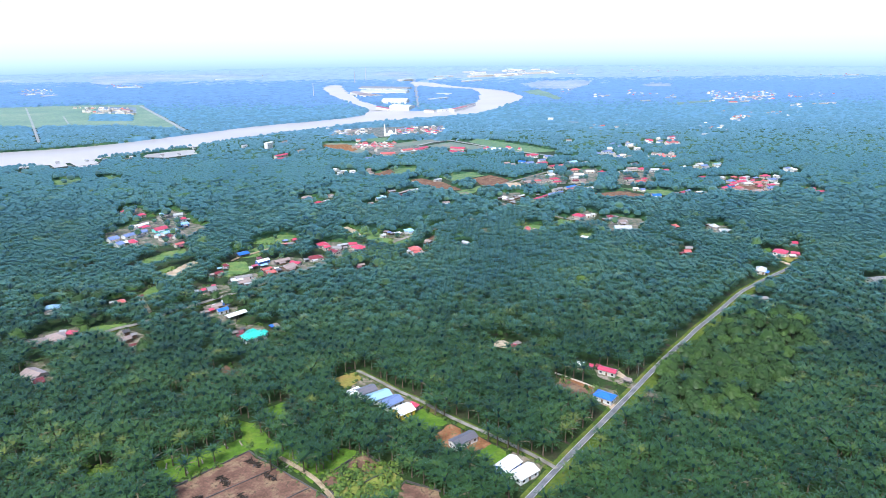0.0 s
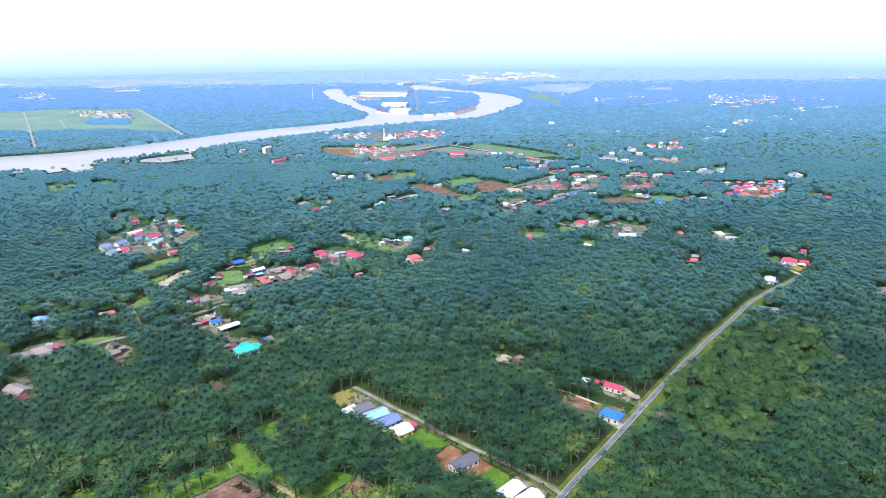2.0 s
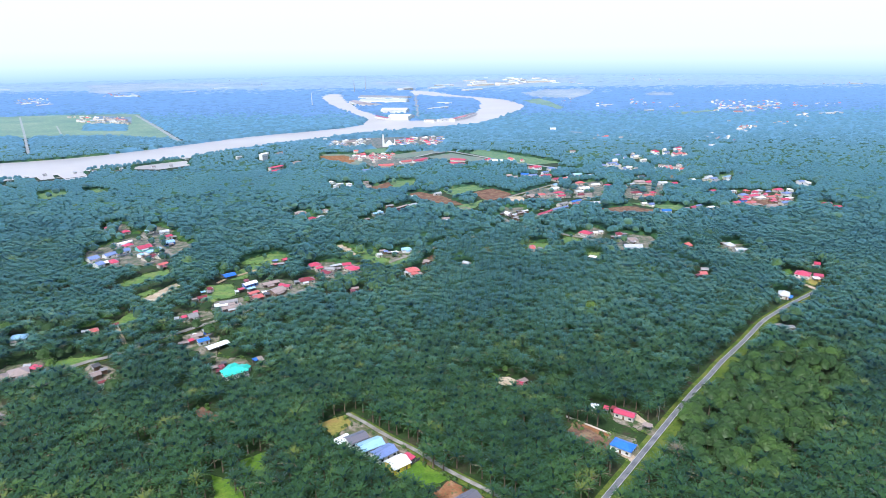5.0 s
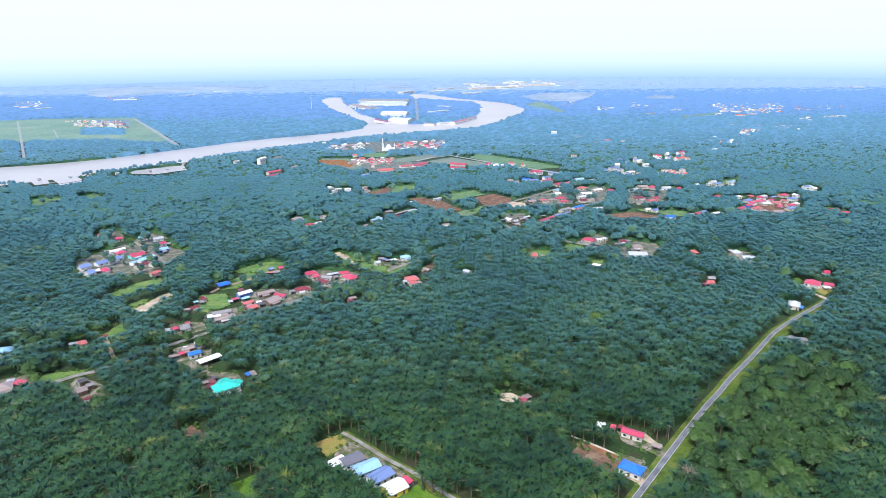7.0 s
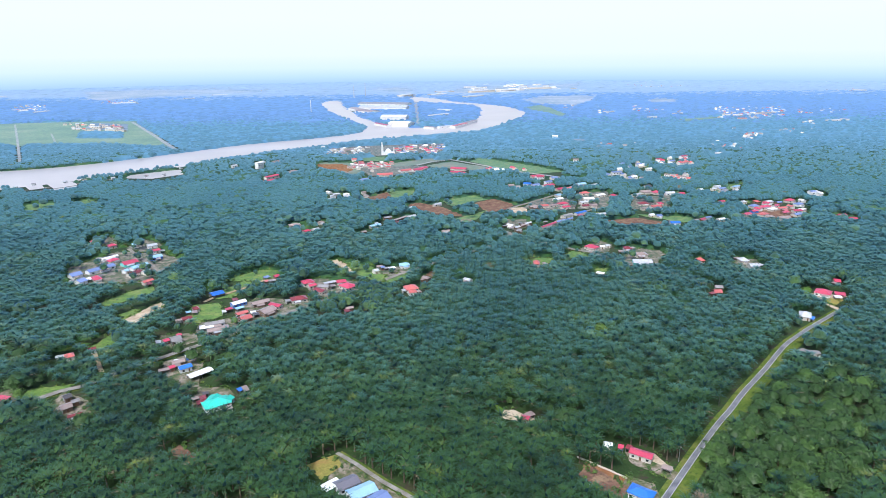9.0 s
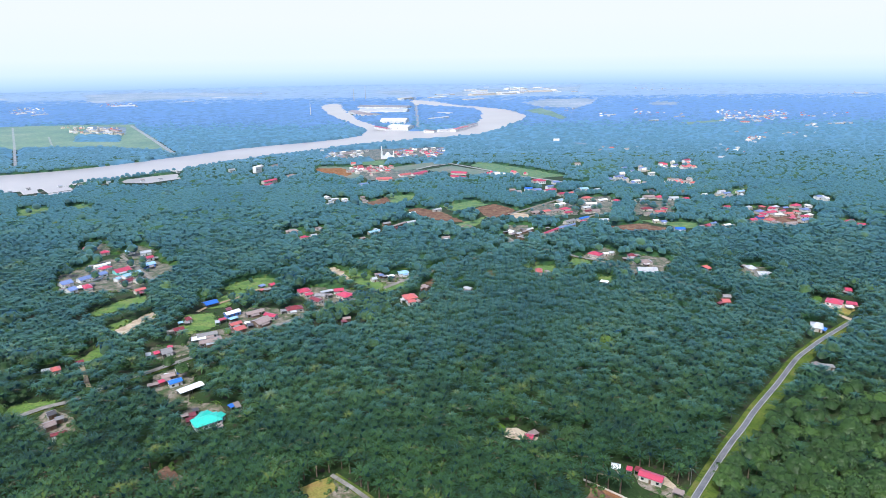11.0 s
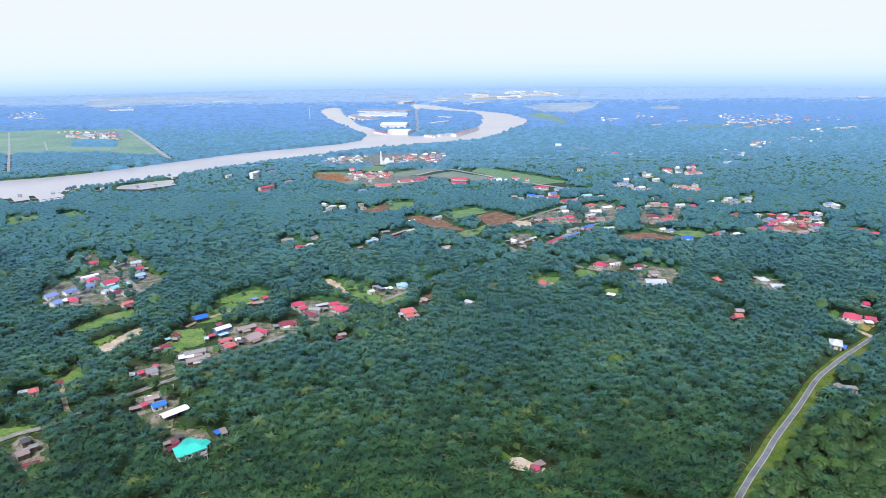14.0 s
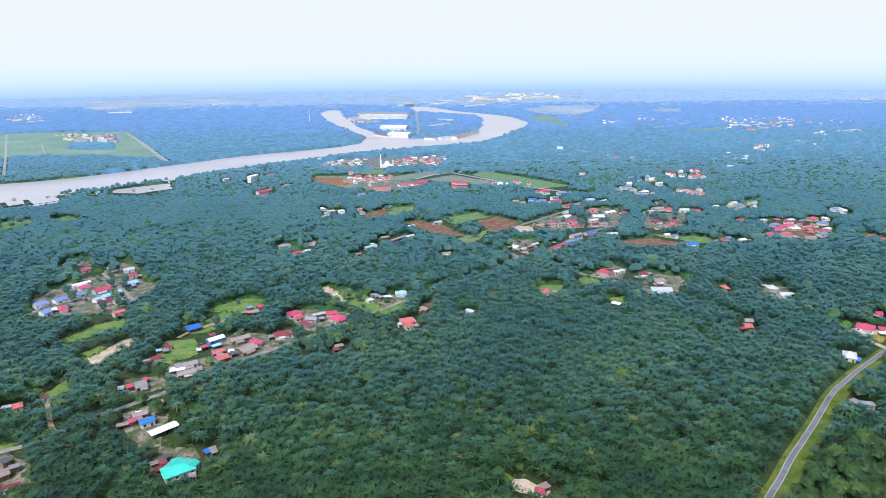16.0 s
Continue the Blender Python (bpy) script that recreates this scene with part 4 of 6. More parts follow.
house(-246.9, 564.9, 54, 9.2, 5.7, "gable", "salmon", "cream")
house(-280.1, 652.8, 43, 11.3, 6.7, "gable", "crimson", "white")
house(-270.1, 633.0, 44, 11.5, 8.5, "gable", "sky", "blue")
house(-307.1, 675.0, 33, 8.9, 7.3, "gable", "sky", "white")
house(-290.2, 671.6, 34, 10.0, 7.7, "gable", "zinc", "white")
house(-330.7, 672.7, 44, 8.3, 7.7, "hip", "crimson", "cream")
house(-356.2, 688.2, 53, 7.6, 6.5, "hip", "crimson", "white")

# houses on the far side of the plantation
house(145.1, 652.4, -42, 12.6, 9.0, "hip", "crimson", "cream")
house(155.1, 653.2, 7, 5.0, 4.5, "gable", "white", "cream")
house(161.1, 656.3, 8, 4.8, 4.5, "gable", "zinc", "cream")
house(177.9, 646.6, -1, 7.7, 7.9, "hip", "maroon", "cream")
house(169.2, 637.8, -1, 4.4, 4.5, "flat", "rust", "wood")
house(185.0, 627.3, -1, 11.2, 9.0, "hip", "rust", "cream")
house(179.3, 604.6, -6, 17.1, 10.5, "gable", "zinc", "teal")
house(84.5, 604.0, -8, 6.4, 10.5, "hip", "salmon", "cream")
house(233.0, 608.7, 16, 4.7, 9.0, "hip", "salmon", "wood")
house(271.2, 607.4, 3, 8.0, 9.6, "hip", "zinc", "cream")
house(272.1, 590.2, -1, 7.8, 10.5, "gable", "zinc", "cream")

# the red-roofed village beyond
house(116.5, 736.4, 48, 27.5, 4.5, "gable", "crimson", "cream")
house(132.4, 753.1, 39, 13.5, 4.5, "gable", "slate", "cream")
house(143.4, 761.7, 41, 13.4, 4.5, "gable", "slate", "cream")
house(163.4, 793.2, 40, 18.6, 5.8, "gable", "blue", "cream")
house(160.9, 780.7, 30, 6.9, 4.5, "flat", "crimson", "wood")
house(75.1, 737.1, -44, 8.0, 5.3, "gable", "white", "cream")
house(81.0, 728.6, 38, 8.0, 4.5, "gable", "zinc", "wood")
house(88.3, 736.7, 38, 8.2, 4.5, "gable", "rust", "wood")
house(80.8, 715.5, 37, 7.8, 4.5, "gable", "grey", "wood")
house(94.8, 745.0, 42, 11.0, 4.5, "gable", "zinc", "wood")
house(125.7, 830.4, 18, 12.0, 7.0, "gable", "salmon", "cream")
house(137.0, 832.0, 25, 11.9, 5.9, "gable", "rust", "cream")
house(151.4, 841.3, 23, 13.1, 7.3, "hip", "crimson", "cream")
house(151.0, 822.0, 26, 11.6, 6.7, "gable", "crimson", "cream")
house(112.3, 825.5, 19, 11.0, 6.9, "gable", "rust", "wood")
house(149.8, 868.4, 29, 14.5, 6.7, "gable", "white", "cream")
house(154.2, 893.2, 32, 8.5, 5.6, "gable", "sky", "cream")
house(192.3, 903.9, 13, 12.8, 9.0, "hip", "salmon", "cream")
house(189.8, 868.4, 4, 13.7, 9.0, "gable", "white", "cream")
house(179.0, 848.1, 20, 11.3, 7.0, "gable", "zinc", "cream")
house(176.2, 827.9, 15, 9.3, 7.6, "gable", "maroon", "cream")
house(186.5, 830.2, 14, 10.1, 7.7, "gable", "rust", "cream")
house(209.2, 890.1, 25, 14.1, 7.8, "gable", "white", "cream")
house(226.6, 887.1, 32, 8.5, 7.5, "hip", "crimson", "cream")
house(184.8, 784.4, 14, 13.2, 6.2, "gable", "zinc", "cream")
house(151.9, 958.4, 33, 19.2, 9.0, "gable", "crimson", "cream")
house(164.1, 932.4, 30, 13.3, 8.5, "gable", "crimson", "cream")
house(175.4, 937.2, 37, 11.1, 6.3, "gable", "salmon", "cream")
house(185.3, 946.6, 33, 9.4, 6.2, "gable", "zinc", "cream")
house(200.7, 966.6, 22, 13.7, 9.0, "gable", "sky", "cream")
house(218.4, 960.1, 33, 9.7, 6.1, "gable", "zinc", "cream")
house(123.7, 971.1, -22, 11.5, 9.0, "gable", "blue", "cream")
house(134.4, 962.9, 16, 11.7, 8.9, "gable", "slate", "cream")
house(144.3, 1032.7, 21, 16.0, 9.0, "gable", "crimson", "cream")
house(169.9, 1017.5, 20, 11.1, 9.0, "gable", "slate", "cream")
house(99.0, 961.6, 10, 8.4, 8.6, "gable", "rust", "wood")
house(106.4, 950.1, 10, 8.3, 8.5, "gable", "grey", "cream")
house(290.1, 947.6, 28, 10.8, 7.5, "gable", "dark", "cream")
house(275.6, 908.8, 10, 15.2, 9.0, "gable", "rust", "cream")
house(288.9, 904.9, 15, 11.4, 9.0, "hip", "crimson", "cream")
house(258.3, 891.4, 35, 16.0, 5.3, "gable", "zinc", "cream")
house(304.9, 898.4, 5, 13.2, 9.0, "gable", "zinc", "white")
house(320.0, 895.3, 21, 8.4, 6.6, "gable", "crimson", "cream")
house(250.8, 837.7, 10, 13.8, 9.0, "hip", "maroon", "cream")
house(271.9, 836.8, 22, 6.7, 7.0, "hip", "crimson", "cream")
house(261.5, 822.0, 9, 13.9, 7.6, "gable", "salmon", "cream")
house(244.8, 813.2, 15, 9.0, 5.9, "gable", "rust", "cream")
house(242.5, 777.7, 8, 6.5, 6.9, "gable", "white", "cream")
house(249.4, 773.2, 16, 7.4, 7.2, "gable", "slate", "cream")
house(256.8, 741.4, -2, 11.2, 8.8, "gable", "blue", "white")
house(292.7, 756.1, 38, 8.8, 4.5, "gable", "crimson", "wood")
house(301.9, 763.8, 33, 9.9, 4.7, "gable", "slate", "cream")
house(313.6, 755.4, 20, 9.3, 5.9, "gable", "white", "cream")
house(352.1, 845.0, 17, 8.5, 5.9, "gable", "crimson", "cream")
house(386.1, 925.5, 23, 12.3, 7.3, "gable", "slate", "cream")
house(411.1, 938.7, 31, 16.4, 5.1, "gable", "sky", "cream")
house(353.8, 919.0, 22, 8.4, 5.5, "gable", "white", "cream")
house(-49.0, 771.8, 54, 22.3, 4.5, "gable", "rust", "wood")
house(-36.4, 782.4, 38, 12.9, 5.7, "gable", "zinc", "wood")
house(-63.5, 777.4, 34, 10.1, 5.9, "gable", "grey", "wood")
house(-74.2, 741.9, 40, 14.3, 5.3, "gable", "sky", "cream")
house(-6.4, 845.2, 46, 13.3, 4.8, "gable", "zinc", "cream")
house(-36.6, 828.2, 27, 8.3, 4.5, "gable", "white", "cream")

# the town by the river
house(27.8, 1107.9, -21, 27.5, 10.8, "gable", "crimson", "cream")
house(25.6, 1071.2, -29, 27.3, 8.4, "gable", "crimson", "cream")
house(-60.4, 1094.9, 33, 21.6, 10.8, "gable", "salmon", "white")
house(-38.2, 1109.1, 53, 36.4, 9.6, "gable", "crimson", "white")
house(-91.2, 1060.6, 15, 25.0, 10.8, "gable", "salmon", "cream")
house(-202.9, 1290.9, 66, 44.3, 9.6, "gable", "grey", "cream")
house(-185.2, 1256.0, 57, 44.9, 8.4, "gable", "zinc", "cream")
house(-188.8, 1348.1, 59, 36.5, 8.4, "gable", "rust", "cream")
house(-325.4, 1192.4, 69, 21.0, 9.6, "gable", "zinc", "white")
house(-297.0, 1202.7, 60, 22.8, 8.4, "hip", "rust", "cream")
house(-263.1, 1018.2, 54, 21.3, 7.0, "gable", "crimson", "cream")
house(-245.6, 1099.3, 55, 14.8, 7.2, "hip", "rust", "cream")
house(-270.9, 1294.5, 39, 8.8, 7.2, "gable", "white", "cream")
house(-118.4, 1017.7, 30, 13.4, 8.4, "gable", "slate", "cream")

# ---------------------------------------------------------------- larger roofs, town and works


def hall(x, y, angle, length, depth, tall, colour, wall):
    """A long building under a low gable: walls, two roof slopes, windows along the sides."""
    big = new("warehouse" if length > 30 else "house")
    if y < 1600 and length < 45:
        length, depth = max(6, length * 0.62), max(5, depth * 0.6)
    big.location, big.rotation_euler = (x, y, 0), (0, 0, radians(angle))
    a, b = length / 2, depth / 2
    pitch = 0.16 if length > 30 else 0.32
    eave = tall - b * pitch * 0.5
    bm = bmesh.new()
    ring = [(-b + 0.5, 0), (b - 0.5, 0), (b - 0.5, eave), (0, eave + (b - 0.5) * pitch), (-b + 0.5, eave)]
    ends = [[bm.verts.new((s * (a - 0.4), p, q)) for p, q in ring] for s in (-1, 1)]
    bm.faces.new(ends[0][::-1])
    bm.faces.new(ends[1])
    for i in range(5):
        j = (i + 1) % 5
        bm.faces.new((ends[0][i], ends[0][j], ends[1][j], ends[1][i]))
    bmesh.ops.recalc_face_normals(bm, faces=bm.faces[:])
    part("wall", bm, MAT["wall_" + wall], big)
    for s in (1, -1):
        bm = bmesh.new()
        slab_into(bm, [(-a, s * b, eave - 0.05), (a, s * b, eave - 0.05), (a, 0, eave + b * pitch + 0.1), (-a, 0, eave + b * pitch + 0.1)][::s], 0.2)
        bmesh.ops.recalc_face_normals(bm, faces=bm.faces[:])
        part("roof_slope", bm, MAT["roof_" + colour], big)
    for k in range(3):
        window_at(big, -a * 0.6 + k * a * 0.6, -b + 0.5, eave * 0.55, min(1.8, a * 0.25), 1.1, 0)
    kind = "long warehouse" if length > 30 else "distant house"
    tagged(big, "%s with %s walls under a %s roof" % (kind, wall, ROOF_WORDS[colour]), "warehouse" if length > 30 else "house", "distant buildings")
    c, s = math.cos(radians(angle)), math.sin(radians(angle))
    e, f = a + 4, b + (14 if y > 1240 else 5)
    CLEAR_AREAS.append([(x + c * p - s * q, y + s * p + c * q) for p, q in ((-e, -f), (e, -f), (e, f), (-e, f))])
    return big


def tower(name, x, y, radius, tall, mat, label, category):
    """A slim round tower of drums and a cap."""
    body = new(name)
    body.location = (x, y, 0)
    bm = bmesh.new()
    for z0, z1, r0, r1 in ((0, tall * 0.6, radius, radius * 0.85), (tall * 0.6, tall * 0.95, radius * 0.8, radius * 0.65)):
        bmesh.ops.create_cone(bm, cap_ends=True, segments=12, radius1=r0, radius2=r1, depth=z1 - z0, matrix=Matrix.Translation((0, 0, (z0 + z1) / 2)))
    part("shaft", bm, mat, body)
    bm = bmesh.new()
    bmesh.ops.create_cone(bm, cap_ends=True, segments=12, radius1=radius * 1.15, radius2=radius * 1.15, depth=tall * 0.03, matrix=Matrix.Translation((0, 0, tall * 0.6)))
    bmesh.ops.create_cone(bm, cap_ends=True, segments=12, radius1=radius * 0.8, radius2=0.1, depth=tall * 0.07, matrix=Matrix.Translation((0, 0, tall * 0.98)))
    part("cap", bm, mat, body)
    tagged(body, label, category)
    return body


# the mosque on the river bank
mosque = new("mosque")
mosque.location, mosque.rotation_euler = (-104, 1290, 0), (0, 0, 0.15)
bm = bmesh.new()
box_into(bm, -18, 18, -11, 11, 0, 8)
part("prayer_hall", bm, MAT["wall_white"], mosque)
bm = bmesh.new()
box_into(bm, -8, 8, -8, 8, 8, 12)
part("upper_hall", bm, MAT["wall_white"], mosque)
bm = bmesh.new()
bmesh.ops.create_uvsphere(bm, u_segments=20, v_segments=10, radius=6.5, matrix=Matrix.Translation((0, 0, 12)))
part("dome", bm, MAT["roof_white"], mosque, "pale rounded dome")
for sx in (-16, 16):
    bm = bmesh.new()
    bmesh.ops.create_cone(bm, cap_ends=True, segments=10, radius1=1.8, radius2=1.5, depth=20, matrix=Matrix.Translation((sx, -9, 10)))
    bmesh.ops.create_cone(bm, cap_ends=True, segments=10, radius1=1.9, radius2=0.1, depth=4, matrix=Matrix.Translation((sx, -9, 22)))
    part("corner_tower", bm, MAT["wall_white"], mosque)
mosque.scale = (0.66, 0.66, 0.66)
tagged(mosque, "white mosque with a dome and corner towers", "mosque")
CLEAR_AREAS.append([(-130, 1265), (-75, 1265), (-75, 1310), (-130, 1310)])
tower("minaret", -115, 1283, 1.8, 25, MAT["wall_white"], "tall slim white minaret beside the mosque", "minaret")
tower("chimney", -392, 2960, 1.8, 62, MAT["roof_zinc"], "tall pale factory chimney", "chimney")
tower("chimney", -360, 3120, 1.8, 70, MAT["roof_zinc"], "tall pale factory chimney", "chimney")
tower("radio_mast", -441, 2240, 1.4, 46, MAT["wall_white"], "slim pale mast in the woods", "mast")

# closely built lots of the town
town = random.Random(11)
for x0, x1, y0, y1, count, colours in (
    (-158, -88, 1128, 1186, 26, ("crimson", "salmon", "white", "rust", "salmon")),
    (-95, 8, 1285, 1420, 34, ("crimson", "salmon", "white", "grey", "rust", "slate")),
    (-235, -150, 1290, 1390, 16, ("grey", "zinc", "rust", "white")),
):
    spots = []
    while len(spots) < count:
        p = (town.uniform(x0, x1), town.uniform(y0, y1))
        if all(math.dist(p, q) > 10.5 for q in spots) and math.dist(p, (-104, 1290)) > 30:
            spots.append(p)
    for p in spots:
        house(p[0], p[1], town.choice((28, 118)), town.uniform(7, 11), town.uniform(5.5, 8), town.choice(("gable", "hip")), town.choice(colours), town.choice(("white", "cream", "cream")))

# works on the river bend
hall(-207, 2378, -8, 173, 60, 14, "zinc", "white")
hall(-222, 2577, -17, 204, 60, 12, "grey", "white")
hall(-141, 1987, -6, 77, 60, 14, "white", "white")
hall(-111, 1814, -22, 61, 45, 12, "white", "white")
hall(-250, 2252, -43, 84, 50, 10, "rust", "white")
hall(-296, 2349, -67, 124, 40, 9, "rust", "white")
hall(-163, 1816, -59, 80, 14, 7, "crimson", "white")
hall(-31, 1732, -33, 33, 14, 7, "rust", "white")
hall(9, 1751, 35, 47, 14, 7, "zinc", "white")
hall(46, 1777, 64, 84, 16, 8, "salmon", "white")
hall(73, 1848, 67, 106, 16, 8, "rust", "white")
hall(-11, 2110, 47, 81, 20, 7, "zinc", "white")
hall(12, 2296, -33, 59, 20, 7, "zinc", "white")
# farther works: zinc and cream replace white, haze put into the colour
hall(-173, 3114, 65, 98, 36, 14, "zinc", "cream")
hall(-23, 3212, 52, 113, 36, 10, "zinc", "cream")
hall(12, 3450, 25, 99, 36, 10, "zinc", "cream")
hall(209, 3502, 37, 159, 36, 10, "zinc", "cream")
hall(341, 3538, 51, 138, 36, 10, "zinc", "cream")
hall(553, 3796, 17, 144, 36, 10, "zinc", "cream")
hall(142, 3039, 43, 113, 30, 10, "zinc", "cream")

# the industrial plain past the bend
for k in range(30):
    u, w = town.random(), town.random()
    x, y = -10 + 880 * u, 3450 + 950 * w - 150 * u
    hall(x, y, town.choice((20, 35, 50, -30)), town.uniform(31, 80), town.uniform(14, 26), town.uniform(6, 9), town.choice(("white", "zinc", "zinc", "white", "grey")), "white")

# long roofs and settlements across the river; zinc and cream paint haze over white
hall(-1337, 2796, 14, 94, 36, 8, "zinc", "cream")
hall(-2336, 4615, 20, 168, 42, 9, "zinc", "cream")
hall(-1128, 3365, 35, 72, 30, 8, "zinc", "cream")
hall(-1177, 3088, 54, 48, 24, 8, "zinc", "cream")
hall(-3361, 5753, 32, 179, 54, 9, "zinc", "cream")
hall(-2264, 3403, 57, 54, 30, 8, "zinc", "cream")
hall(-3595, 5433, 87, 118, 48, 9, "zinc", "cream")
hall(-2192, 4977, 53, 113, 36, 9, "zinc", "cream")
hall(-1530, 2422, 69, 27, 18, 8, "zinc", "cream")
hall(-1563, 2537, 47, 35, 18, 8, "zinc", "cream")
hall(-1429, 2370, 65, 54, 21, 8, "zinc", "cream")
hall(-951, 1830, -29, 39, 10, 6, "zinc", "cream")
hall(-926, 1843, -30, 39, 10, 6, "rust", "cream")
hall(-888, 1824, -31, 36, 10, 6, "salmon", "cream")
hall(-920, 1751, -28, 36, 8, 6, "rust", "cream")
hall(-877, 1762, -27, 39, 8, 6, "zinc", "cream")
hall(-841, 1744, -31, 33, 8, 6, "rust", "cream")
hall(-1055, 1924, -6, 14, 7, 5, "zinc", "cream")

# settlements on the eastern plain; the far zinc and cream ones are white dulled for haze
hall(858, 2009, -47, 32, 12, 7, "zinc", "cream")
hall(884, 1986, -49, 30, 12, 7, "zinc", "cream")
hall(935, 2021, 24, 41, 12, 7, "zinc", "cream")
hall(982, 2048, -7, 31, 12, 7, "rust", "cream")
hall(1031, 2075, 23, 45, 12, 7, "zinc", "cream")
hall(849, 1883, -6, 24, 10, 7, "salmon", "cream")
hall(899, 1906, 22, 40, 10, 7, "zinc", "cream")
hall(675, 1483, -47, 17, 14, 6, "white", "white")
hall(706, 1498, -5, 22, 14, 6, "white", "white")
hall(668, 1450, 20, 26, 12, 6, "zinc", "white")
hall(254, 1498, -5, 21, 14, 9, "white", "white")
hall(585, 1303, -4, 9, 12, 5, "crimson", "white")
hall(2030, 3231, -78, 61, 24, 10, "zinc", "cream")
hall(966, 1767, -6, 18, 10, 7, "zinc", "cream")
hall(1064, 1816, 17, 44, 10, 7, "zinc", "cream")
hall(1106, 1829, -56, 23, 10, 7, "zinc", "cream")
hall(542, 2157, 24, 46, 11, 7, "zinc", "cream")
hall(617, 1956, 28, 35, 11, 7, "zinc", "cream")
hall(732, 2067, 28, 38, 11, 7, "zinc", "cream")
hall(331, 1126, 21, 16, 11, 5, "slate", "white")
hall(334, 1082, 18, 17, 11, 5, "white", "white")
hall(382, 1178, 22, 17, 11, 5, "crimson", "white")
hall(398, 1159, 33, 23, 11, 5, "slate", "white")
hall(437, 1211, 42, 32, 12, 5, "crimson", "white")
hall(412, 1141, 30, 37, 12, 5, "salmon", "white")
hall(274, 1053, 21, 28, 12, 5, "slate", "white")
hall(289, 1013, 25, 23, 12, 5, "white", "white")
hall(347, 1026, -39, 19, 11, 5, "rust", "white")
hall(362, 1009, -32, 22, 11, 5, "rust", "white")
hall(578, 1330, -4, 17, 12, 5, "white", "white")
hall(516, 1245, 16, 23, 11, 5, "zinc", "white")
hall(237, 1184, -4, 16, 12, 5, "rust", "white")
hall(149, 1021, 26, 22, 12, 5, "crimson", "white")
hall(155, 979, 28, 19, 12, 5, "slate", "white")
hall(493, 894, 14, 14, 12, 5, "slate", "white")
hall(496, 881, 20, 11, 12, 5, "white", "white")
hall(-450, 1149, 59, 7, 7, 4, "zinc", "white")
hall(-448, 1075, 40, 8, 7, 4, "grey", "white")
hall(-472, 1065, 44, 8, 7, 4, "rust", "white")
hall(-518, 1051, 46, 7, 6, 4, "zinc", "white")
hall(-614, 1004, 47, 7, 6, 4, "grey", "white")
hall(-629, 985, 40, 7, 6, 4, "zinc", "white")
hall(-638, 958, 41, 7, 6, 4, "grey", "white")
hall(-552, 1032, 52, 6, 6, 4, "rust", "white")
hall(-359, 1153, 47, 17, 12, 5, "zinc", "white")
hall(-577, 1022, 53, 6, 6, 4, "zinc", "white")
hall(-267, 1046, 55, 42, 14, 5, "crimson", "cream")
hall(-313, 1144, 64, 24, 14, 11, "white", "white")

# ---------------------------------------------------------------- plots, walls, poles and felled timber near the lane


def low_wall(points, tall, thick, name, mat, label):
    """A low wall following a line of corners."""
    for p, q in zip(points, points[1:]):
        d = math.dist(p, q)
        wall = new(name)
        wall.location, wall.rotation_euler = (p[0], p[1], 0), (0, 0, math.atan2(q[1] - p[1], q[0] - p[0]))
        count = max(1, int(d / 6))
        for k in range(count):
            bm = bmesh.new()
            box_into(bm, k * d / count, (k + 1) * d / count - 0.03, -thick / 2, thick / 2, 0, tall + town.uniform(-0.12, 0.12))
            part("wall_panel", bm, mat, wall)
        bm = bmesh.new()
        box_into(bm, 0, d, -thick * 0.7, thick * 0.7, 0, 0.2)
        part("footing", bm, mat, wall)
        tagged(wall, label, "wall", "plot boundaries")


GRIMY = "low grimy block wall round a cleared plot"
low_wall([(-117, 224), (-91, 250), (-49, 218)], 0.9, 0.3, "plot_wall", MAT["block_wall"], GRIMY)
low_wall([(-75, 238), (-110, 210)], 0.7, 0.25, "plot_wall", MAT["block_wall"], GRIMY)
low_wall([(-58, 224), (-88, 200)], 0.7, 0.25, "plot_wall", MAT["block_wall"], GRIMY)
low_wall([(-51, 233), (-38, 249), (-24, 236), (-35, 227)], 0.9, 0.28, "plot_wall", MAT["block_wall"], GRIMY)
low_wall([(-56, 228), (-42, 216)], 0.8, 0.4, "plot_wall", MAT["block_wall"], GRIMY)
low_wall([(-23, 217), (-17, 228), (-2, 221)], 0.9, 0.28, "plot_wall", MAT["block_wall"], GRIMY)
low_wall([(63, 320), (82, 304)], 0.9, 0.3, "garden_wall", MAT["wall_cream"], "long pale garden wall beside bare soil")
low_wall([(-23, 274), (-11, 286)], 1.2, 0.25, "garden_wall", MAT["block_wall"], "dark garden wall beside the yellow house")


def felled_heap(x, y, angle, length):
    """A windrow of cut trunks and branches."""
    heap = new("timber_heap")
    heap.location, heap.rotation_euler = (x, y, 0), (0, 0, radians(angle))
    for k in range(56):
        v, q = stem(0.24, 0.12, town.uniform(0.9, 2.4), 5)
        m = np.array(Matrix.Rotation(town.uniform(0, 6.28), 3, "Z") @ Matrix.Rotation(radians(town.uniform(74, 94)), 3, "Y"))
        v = v @ m.T + np.array([town.uniform(-length / 2, length / 2), town.uniform(-0.9, 0.9), town.uniform(0.1, 0.6)])
        v[:, 2] = np.maximum(v[:, 2], 0.02)
        log = new("branch", mesh_of("branch", v, q, MAT["felled"] if k % 8 else MAT["timber"]))
        log.parent = heap
    tagged(heap, "dark heap of felled trunks and branches on cleared soil", "timber heap", "windrows on the plot")


for x, y, a, d in ((-86, 241, -40, 9), (-96, 229, -38, 8), (-77, 232, -38, 8), (-84, 218, -40, 8), (-101, 217, -40, 8)):
    felled_heap(x, y, a, d)


